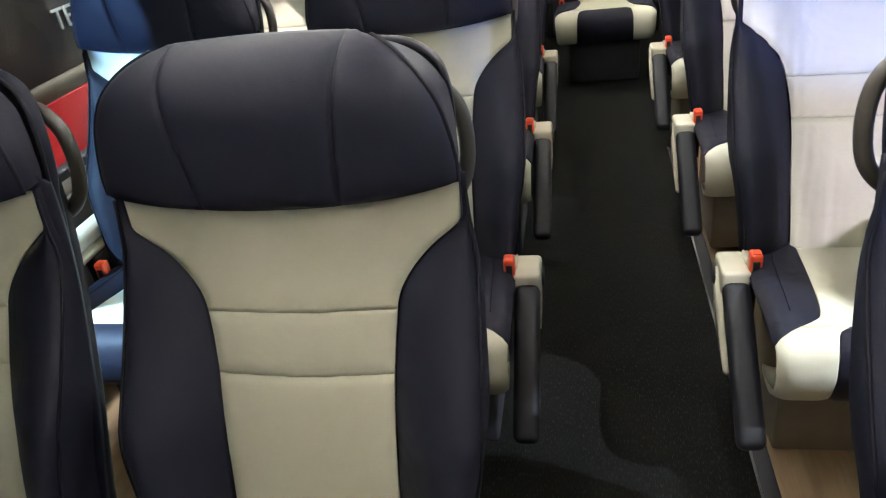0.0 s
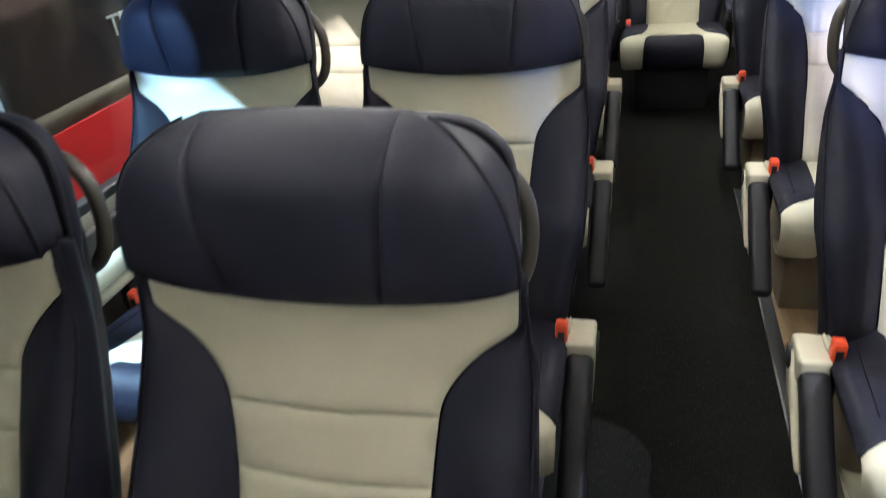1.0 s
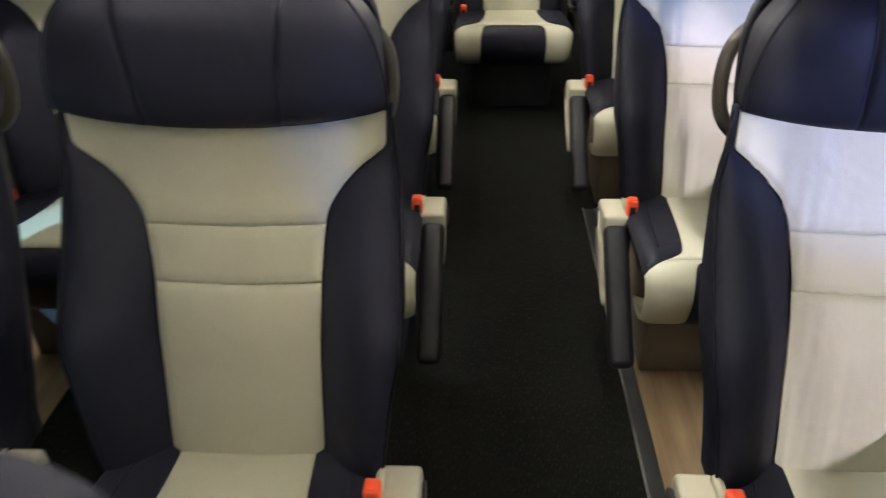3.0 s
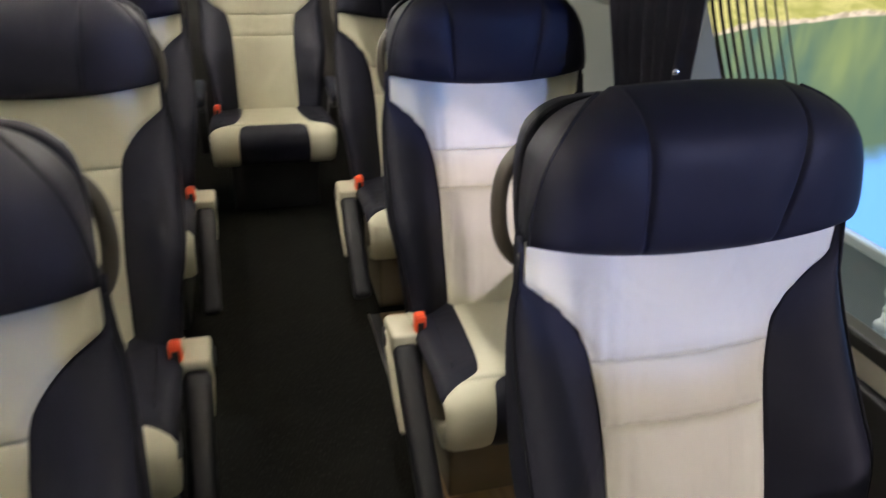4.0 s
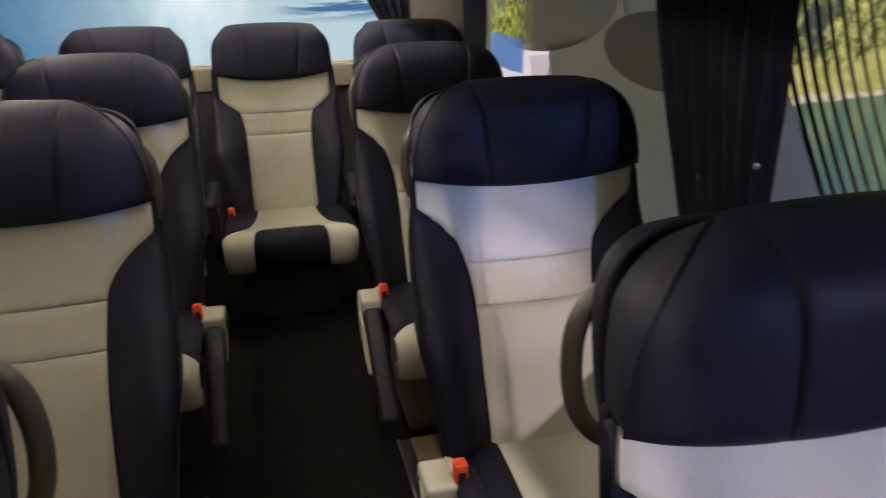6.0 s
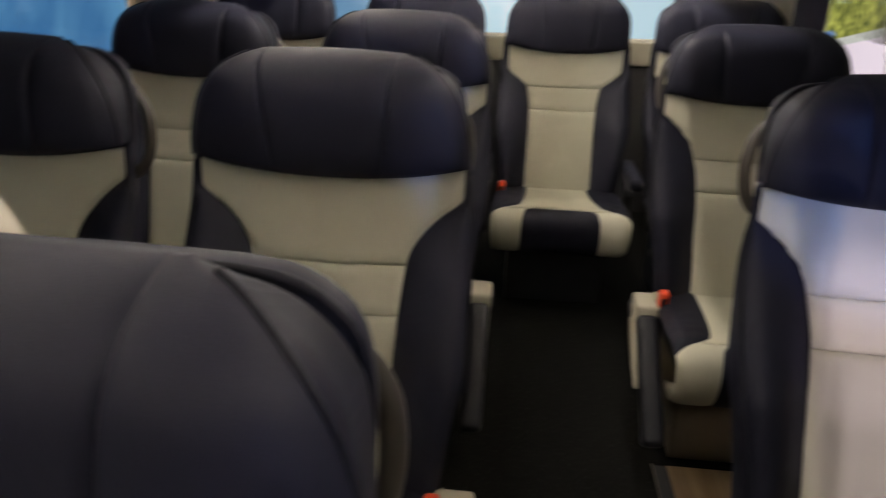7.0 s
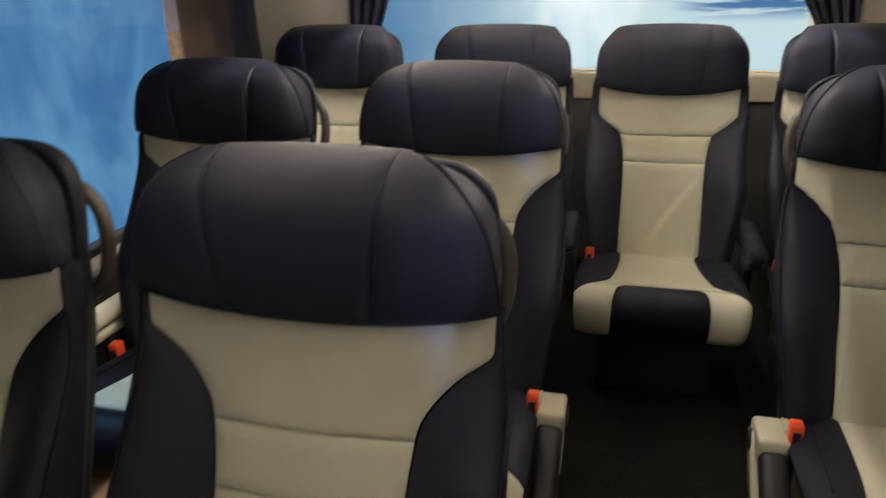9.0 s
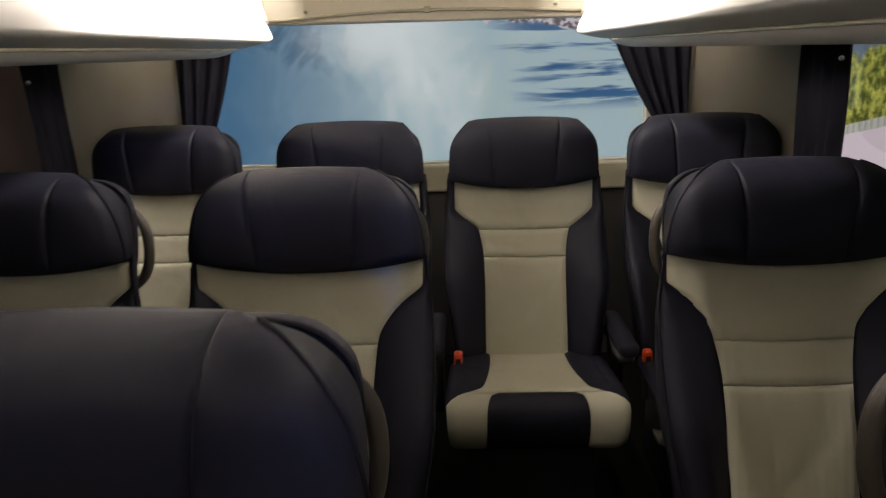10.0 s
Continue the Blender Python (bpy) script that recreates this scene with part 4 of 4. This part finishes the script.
def rack(side):
    """A luggage rack: a fascia rises from its underside to a rounded nose, above it stands the bin front; its rear end is rounded. It climbs a little to the rear."""
    wall = WALL_L if side < 0 else WALL_R
    out = 0.05 if side < 0 else 0.02
    root = thing("luggage_rack", "white overhead luggage rack with rounded nose", "luggage rack")
    under = [Vector(p) for p in ((0.0, 0.012, 0), (0.30, 0.004, 0), (0.50, 0.0, 0))]
    lip = smooth_line([(0.502, 0.000, 0), (0.535, 0.004, 0), (0.560, 0.016, 0), (0.575, 0.030, 0)], 4)
    nose = smooth_line([(0.578, 0.034, 0), (0.614, 0.042, 0), (0.647, 0.052, 0), (0.658, 0.061, 0), (0.659, 0.071, 0), (0.652, 0.098, 0), (0.640, 0.126, 0), (0.630, 0.142, 0)], 5)
    front = smooth_line([(0.629, 0.1425, 0), (0.612, 0.22, 0), (0.598, 0.34, 0), (0.590, 0.47, 0)], 5)

    def sheet(line, y_end, curl, mat, name, label=""):
        bm = bmesh.new()
        ys = [FRONT + 0.02, 0.0, 2.0, 3.6, 4.2] + [y_end - curl * (1 - math.sin(a * math.pi / 20)) for a in range(11)]
        rows = []
        for y in ys:
            k = max(0.0, (y - (y_end - curl)) / curl) if curl else 0.0
            bend = 1 - math.sqrt(max(0, 1 - k * k)) if curl else 0.0
            rise = RACK_Z + 0.0115 * (y - 1.7)
            rows.append([bm.verts.new((wall + out * min(1.0, p.x / 0.5) - side * (p.x - bend * bend * 0.25 * min(p.x, 0.6)), y, rise + 0.86 * p.y + bend * max(0, 0.10 - p.y))) for p in line])
        for a, b in zip(rows, rows[1:]):
            for i in range(len(line) - 1):
                bm.faces.new((a[i], a[i + 1], b[i + 1], b[i]))
        bmesh.ops.recalc_face_normals(bm, faces=bm.faces)
        bmesh.ops.solidify(bm, geom=bm.faces[:], thickness=0.004)
        bmesh.ops.recalc_face_normals(bm, faces=bm.faces)
        return part(name, bm, mat, root, label)

    sheet(under, 4.85, 0.34, RACK, "underside")
    sheet(lip, 4.90, 0.34, RACK, "lip", "pale lower lip of the rack")
    sheet(nose, 4.93, 0.22, RACK, "nose", "smooth rounded rack edge")
    sheet(front, 4.86, 0.0, RACK, "bin_front", "white bin front lit from the ceiling")
    x = lambda d: wall + out * min(1.0, d / 0.5) - side * d
    part("edge_trim", tube([(x(0.577), yy, RACK_Z + 0.0115 * (yy - 1.7) + 0.026) for yy in (FRONT + 0.02, 0.0, 2.0, 3.6, 4.5)], 0.0035, 6), IVORY, root, "thin ivory trim line under the nose")
    part("end_cap", boxes(((min(x(0.02), x(0.615)), 4.862, RACK_Z + 0.16), (max(x(0.02), x(0.615)), 4.88, CEIL - 0.005)), bevel=0.006), IVORY, root)
    for yy in (0.6, 2.3, 4.0):
        part("seam", boxes(((min(x(0.60), x(0.622)), yy, RACK_Z + 0.20), (max(x(0.60), x(0.622)), yy + 0.004, CEIL - 0.02))), SHELL, root)


rack(-1)
rack(1)
structure("rear_header", "beige header panel above the rear window", boxes(((-0.70, REAR - 0.10, 1.474), (1.02, REAR - 0.004, CEIL - 0.004)), bevel=0.008), PANEL, "panel")
structure("header_rail", "thin bowed ivory rail along the rear header", tube(smooth_line([(-0.45, REAR - 0.108, 1.487), (-0.10, REAR - 0.108, 1.508), (0.19, REAR - 0.108, 1.515), (0.50, REAR - 0.108, 1.511), (0.80, REAR - 0.108, 1.497)], 5), 0.007, 8), IVORY, "rail", True)
structure("header_tab", "small ivory tab on the rear header rail", boxes(((0.178, REAR - 0.120, 1.505), (0.202, REAR - 0.101, 1.530)), bevel=0.003), IVORY, "trim")
for x in (-0.477, 0.827):
    structure("header_trim", "upright ivory trim at the end of the rear header", boxes(((x - 0.012, REAR - 0.116, 1.480), (x + 0.012, REAR - 0.101, CEIL - 0.01)), bevel=0.005), IVORY, "trim")
for x, z in ((-0.299, 1.522), (0.700, 1.526)):
    bolt = bmesh.new()
    bmesh.ops.create_uvsphere(bolt, u_segments=12, v_segments=8, radius=0.009, matrix=Matrix.Translation((x, REAR - 0.101, z)))
    structure("header_bolt", "round ivory screw cap on the rear header", bolt, IVORY, "bolt", True)

# ---- window panes ----
for x, sill, pier in ((WALL_L - 0.040, SILL_L, 4.62), (WALL_R + 0.040, SILL_R, 4.38)):
    ob = structure("window_pane", "long tinted side window pane", boxes(((x - 0.003, FRONT + 0.3, sill), (x + 0.003, pier, 1.62))), GLASS, "window")
    ob.visible_shadow = False
ob = structure("window_rear", "wide rear window pane", boxes(((-0.78, REAR + 0.03, 0.89), (1.10, REAR + 0.036, 1.50))), GLASS, "window")
ob.visible_shadow = False


# ---- curtains ----


def curtain(name_label, at, along, top, bottom, z0, z1, folds, waist=0.5):
    """A pleated curtain hung along a wall: top and bottom are its (start, end) along the wall, gathered towards its foot."""
    root = thing("curtain", name_label, "curtain")
    bm = bmesh.new()
    nu, nz = folds * 8, 14
    rows = []
    for i in range(nz + 1):
        k = i / nz
        z = z1 + (z0 - z1) * k
        e = k ** 1.3
        a, b = top[0] + (bottom[0] - top[0]) * e, top[1] + (bottom[1] - top[1]) * e
        row = []
        for j in range(nu + 1):
            u = j / nu
            s = a + (b - a) * u
            d = 0.013 * math.sin(2 * math.pi * folds * u + 0.6 * math.sin(3 * u + 2 * k)) + 0.004 * math.sin(11 * u + 5 * k)
            row.append(bm.verts.new((at + d, s, z) if along == "y" else (s, at + d, z)))
        rows.append(row)
    for p, q in zip(rows, rows[1:]):
        for j in range(nu):
            bm.faces.new((p[j], p[j + 1], q[j + 1], q[j]))
    bmesh.ops.solidify(bm, geom=bm.faces[:], thickness=0.003)
    bmesh.ops.recalc_face_normals(bm, faces=bm.faces)
    part("cloth", bm, CURTAIN, root)
    return root


def snap(root, p):
    bm = bmesh.new()
    bmesh.ops.create_uvsphere(bm, u_segments=10, v_segments=6, radius=0.0075, matrix=Matrix.Translation(p))
    part("snap_button", bm, CHROME, root, "chrome snap button")


c = curtain("dark navy pleated curtain tied by the side window", 1.315, "y", (2.44, 2.885), (2.44, 2.64), 0.70, 1.335, 7)
snap(c, (1.297, 2.452, 1.284))
snap(c, (1.297, 2.456, 0.990))
c = curtain("dark navy pleated curtain at the rear side window", 1.315, "y", (4.150, 4.405), (4.150, 4.385), 0.70, 1.345, 4)
snap(c, (1.297, 4.148, 1.300))
c = curtain("dark navy pleated curtain tied by the side window", -0.995, "y", (2.61, 3.03), (2.66, 2.99), 0.62, 1.34, 7)
c = curtain("dark navy pleated curtain at the rear side window", -0.995, "y", (4.40, 4.62), (4.46, 4.68), 0.62, 1.345, 4)
snap(c, (-0.975, 4.40, 1.288))
c = curtain("dark navy pleated curtain beside the rear window", REAR - 0.03, "x", (-0.885, -0.615), (-0.885, -0.795), 0.895, 1.50, 4)
c = curtain("dark navy pleated curtain beside the rear window", REAR - 0.03, "x", (0.915, 1.265), (1.225, 1.268), 0.895, 1.50, 5)
structure("trim_rear", "thin chrome edge beside the rear curtain", boxes(((1.271, REAR - 0.02, 0.90), (1.279, REAR - 0.008, 1.45))), CHROME, "trim")

# ---- printed films on the right-hand glass ----
FILM_X = WALL_R + 0.028


def film(name, label, outline, mat=None):
    bm = bmesh.new()
    vs = [bm.verts.new((FILM_X, y, z)) for y, z in outline]
    f = bm.faces.new(vs)
    bmesh.ops.triangulate(bm, faces=bm.faces)
    return structure(name, label, bm, mat or FILM, "window film")


film("window_film", "beige-grey printed film on the side window glass", [(3.20, 0.694), (3.20, 1.62), (2.62, 1.62), (2.60, 1.30), (2.565, 1.20), (2.515, 1.103), (2.40, 0.943), (2.20, 0.70), (2.195, 0.694)])
film("window_film_rear", "beige-grey printed film below the dark oval", [(3.66, 0.694), (3.66, 1.10), (3.30, 1.16), (3.2005, 1.22), (3.2005, 0.694)])
FILM_X -= 0.004


def oval(cy, cz, ry, rz, lean=0.0, n=28):
    return [(cy + ry * math.cos(a) * math.cos(lean) - rz * math.sin(a) * math.sin(lean), cz + ry * math.cos(a) * math.sin(lean) + rz * math.sin(a) * math.cos(lean)) for a in (2 * math.pi * k / n for k in range(n))]


film("window_film_oval", "dark grey oval printed on the window film", oval(3.70, 1.19, 0.51, 0.12, -0.107), DARKFILM)
FILM_X -= 0.004
film("window_film_disc", "grey disc printed on the window film", oval(2.985, 1.135, 0.27, 0.090), DISCFILM)
FILM_X += 0.005


def stripe(foot, mid, head, wide, mat=None, label="thin curved dark stripe printed on the glass"):
    line = smooth_line([(0, *foot), (0, *mid), (0, *head)], 8)
    bm = bmesh.new()
    rows = [[bm.verts.new((FILM_X, p.y + d * wide / 2, p.z)) for d in (-1, 1)] for p in line]
    for a, b in zip(rows, rows[1:]):
        bm.faces.new((a[0], a[1], b[1], b[0]))
    structure("film_stripe", label, bm, mat or STRIPE, "window film")


for i in range(9):
    top = 1.30 if i < 7 else 1.28 - 0.025 * (i - 7)
    mid = (2.494 - 0.0275 * i, 1.103 + 0.004 * i)
    low = (mid[0] - 0.19, 0.83)
    stripe(low, mid, (mid[0] + 0.075 * (top - mid[1]) / 0.19 + 0.01, top), 0.015 - 0.0012 * i)
for i in range(7):
    stripe((3.625 + 0.027 * i, 0.985 - 0.004 * i), (3.640 + 0.028 * i, 1.02), (3.660 + 0.029 * i, 1.066 - 0.004 * i), 0.012, WHITEPAINT, "short pale stripe printed on the glass")
FILM_X -= 0.003
# white shapes painted where bright light comes through gaps in the film
film("window_film_corner", "white triangle in place of brightness through a film gap", [(3.565, 1.320), (3.655, 1.275), (3.470, 1.299)], WHITEPAINT)
film("window_film_strip", "narrow white strip in place of brightness through a film gap", [(4.006, 1.335), (3.903, 1.335), (3.911, 1.220), (3.943, 1.217)], WHITEPAINT)

PALEFILM = surface("pale_window_film", (0.26, 0.30, 0.30), (0.30, 0.34, 0.34), 0.5, 5, 160, 0.05)
film("window_film_patch", "pale teal patch printed on the window film", [(3.189, 1.33), (3.134, 1.33), (3.131, 1.252), (3.159, 1.246)], PALEFILM)
film("window_film_patch_low", "small pale patch printed on the window film", [(3.162, 1.238), (3.131, 1.246), (3.130, 1.212), (3.150, 1.217)], PALEFILM)

# ---- what stands outside the windows ----


def banner(name, label, lo, hi, mat):
    ob = structure(name, label, boxes((lo, hi)), mat, "backdrop")
    return ob


# all three prints emit light of their own instead of being lit
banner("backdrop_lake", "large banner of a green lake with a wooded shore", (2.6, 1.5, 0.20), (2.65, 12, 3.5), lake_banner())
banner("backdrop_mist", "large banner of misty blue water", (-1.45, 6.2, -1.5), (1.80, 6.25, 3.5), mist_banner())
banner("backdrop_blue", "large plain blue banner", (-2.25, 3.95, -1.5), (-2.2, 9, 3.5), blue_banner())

structure("banner_frame", "white lower frame of the lake banner", boxes(((2.57, 1.45, 0.15), (2.66, 12, 0.197)), bevel=0.01), WHITEPAINT, "frame")
structure("hall_wall", "grey hall partition below the lake banner", boxes(((2.61, 1.5, -1.2), (2.66, 12, 0.148))), surface("grey_partition", (0.30, 0.31, 0.31), (0.35, 0.36, 0.36), 0.6, 2, 90, 0.1), "wall")
structure("hall_floor", "grey floor of the hall around the coach", boxes(((-9, -9, -1.3), (11, 14, -1.2))), surface("hall_concrete", (0.22, 0.22, 0.22), (0.27, 0.27, 0.27), 0.5, 1, 60, 0.1), "ground")

# the dark display board with red foot in front of the blue banner
board = thing("display_board", "dark brown display board with red foot and white letters", "sign", (-1.6, 2.2, -1.2))
part("board", boxes(((-0.05, 0.0, 1.856), (0.0, 1.28, 3.6))), surface("brown_print", (0.070, 0.045, 0.036), (0.10, 0.068, 0.056), 0.4, 3, 120, 0.05), board)
part("lower_panel", boxes(((-0.05, 0.803, 0.0), (0.0, 1.28, 1.778))), DARKWALL, board)
part("red_foot", boxes(((-0.05, 0.0, 0.0), (0.006, 0.80, 1.778)), bevel=0.004), surface("red_paint", (0.60, 0.016, 0.014), (0.52, 0.014, 0.014), 0.35, 4, 120, 0.05), board, "glossy red foot")
part("tan_band", boxes(((-0.05, 0.0, 1.781), (0.003, 1.28, 1.853))), TAN, board, "tan band above the red foot")
for k in range(7):
    part("pinstripe", boxes(((0.0005, 0.98 + 0.028 * k, 1.858), (0.002, 0.986 + 0.028 * k, 3.55))), SHELL, board)
ring = tube([(0.004, 1.02 + 0.095 * math.cos(a), 2.235 + 0.095 * math.sin(a)) for a in (2 * math.pi * k / 40 for k in range(40))], 0.006, 6, closed=True)
part("ring_mark", ring, WHITEPAINT, board, "pale ring mark")
part("ring_bar", boxes(((0.002, 1.008, 2.15), (0.008, 1.034, 2.32))), WHITEPAINT, board)
for k, (w, h) in enumerate(((0.05, 0.022), (0.035, 0.030), (0.028, 0.048))):
    part("mark", boxes(((0.002, 1.07 + 0.06 * k, 2.075), (0.007, 1.07 + 0.06 * k + w, 2.075 + h))), WHITEPAINT, board, "pale unreadable bar")
txt = bpy.data.curves.new("lettering", "FONT")
txt.body, txt.size, txt.extrude = "TE", 0.115, 0.003
letters = new("lettering", txt)
letters.data.materials.append(WHITEPAINT)
letters.parent = board
letters.matrix_local = pose(0.006, 0.545, 2.004, 90, 0, 90)
structure("hall_panel", "pale blue hall panel beyond the side window", boxes(((-2.45, 1.6, -1.2), (-2.40, 3.2, 3.4))), surface("pale_panel", (0.40, 0.52, 0.58), (0.46, 0.58, 0.64), 0.5, 2, 90, 0.05), "backdrop")
structure("window_film_brown", "brown printed film on the side window glass", boxes(((WALL_L - 0.030, 4.22, SILL_L + 0.028), (WALL_L - 0.027, 4.60, 1.62))), BROWNFILM, "window film")
EDGE_FILM = surface("speckled_film", (0.62, 0.48, 0.32), (0.40, 0.29, 0.18), 0.5, 40, 200, 0.1)
structure("window_film_edge", "speckled tan border of the printed film", boxes(((WALL_L - 0.030, 4.15, SILL_L + 0.028), (WALL_L - 0.026, 4.218, 1.14))), EDGE_FILM, "window film")
structure("window_film_edge_top", "pale lilac upper border of the printed film", boxes(((WALL_L - 0.030, 4.15, 1.141), (WALL_L - 0.026, 4.218, 1.62))), surface("lilac_film", (0.55, 0.52, 0.60), (0.42, 0.40, 0.50), 0.5, 30, 200, 0.1), "window film")


def ornament():
    """A white stand of stacked turned beads beside the coach."""
    root = thing("ornament_stand", "cream stand with a glossy white beaded edge outside the window", "ornament", (1.84, 2.24, -1.2))
    white = surface("white_gloss", (0.80, 0.81, 0.80), (0.74, 0.76, 0.76), 0.12, 8, 90, 0.03, coat=0.4)
    pole = bmesh.new()
    bmesh.ops.create_cone(pole, cap_ends=True, segments=16, radius1=0.10, radius2=0.018, depth=0.05, matrix=Matrix.Translation((0, 0, 0.025)))
    bmesh.ops.create_cone(pole, cap_ends=True, segments=12, radius1=0.015, radius2=0.012, depth=1.85, matrix=Matrix.Translation((0, 0, 0.95)))
    bmesh.ops.create_cone(pole, cap_ends=True, segments=20, radius1=0.062, radius2=0.022, depth=0.05, matrix=Matrix.Translation((0, 0, 1.575)))
    part("pole", pole, white, root)
    part("panel", boxes(((0.012, -0.02, 0.02), (0.38, 0.02, 1.80)), bevel=0.015, segments=3), IVORY, root, "cream upright panel")
    for k in range(7):
        bm = bmesh.new()
        r = 0.024 if k % 2 == 0 else 0.015
        bmesh.ops.create_uvsphere(bm, u_segments=16, v_segments=10, radius=r, matrix=Matrix.Translation((0, 0, 1.62 + 0.044 * k)) @ Matrix.Diagonal((1, 1, 0.72, 1)))
        part("bead", bm, white, root)


ornament()
plate = thing("sign_plate", "small dark plate fixed to the rear header panel", "sign", (0.19, REAR - 0.107, 1.575))
part("plate", boxes(((-0.030, -0.003, -0.008), (0.030, 0.006, 0.008)), bevel=0.002), BLACK, plate)
part("mark", boxes(((-0.020, -0.0042, -0.003), (0.020, -0.0032, 0.003))), IVORY, plate, "pale unreadable bar")
# bright hall light beside the brown film, painted as an opaque white strip
structure("window_gap", "white strip in place of hall light beside the brown window film", boxes(((WALL_L - 0.034, 4.545, 1.10), (WALL_L - 0.0305, 4.60, 1.62))), WHITEPAINT, "window film")
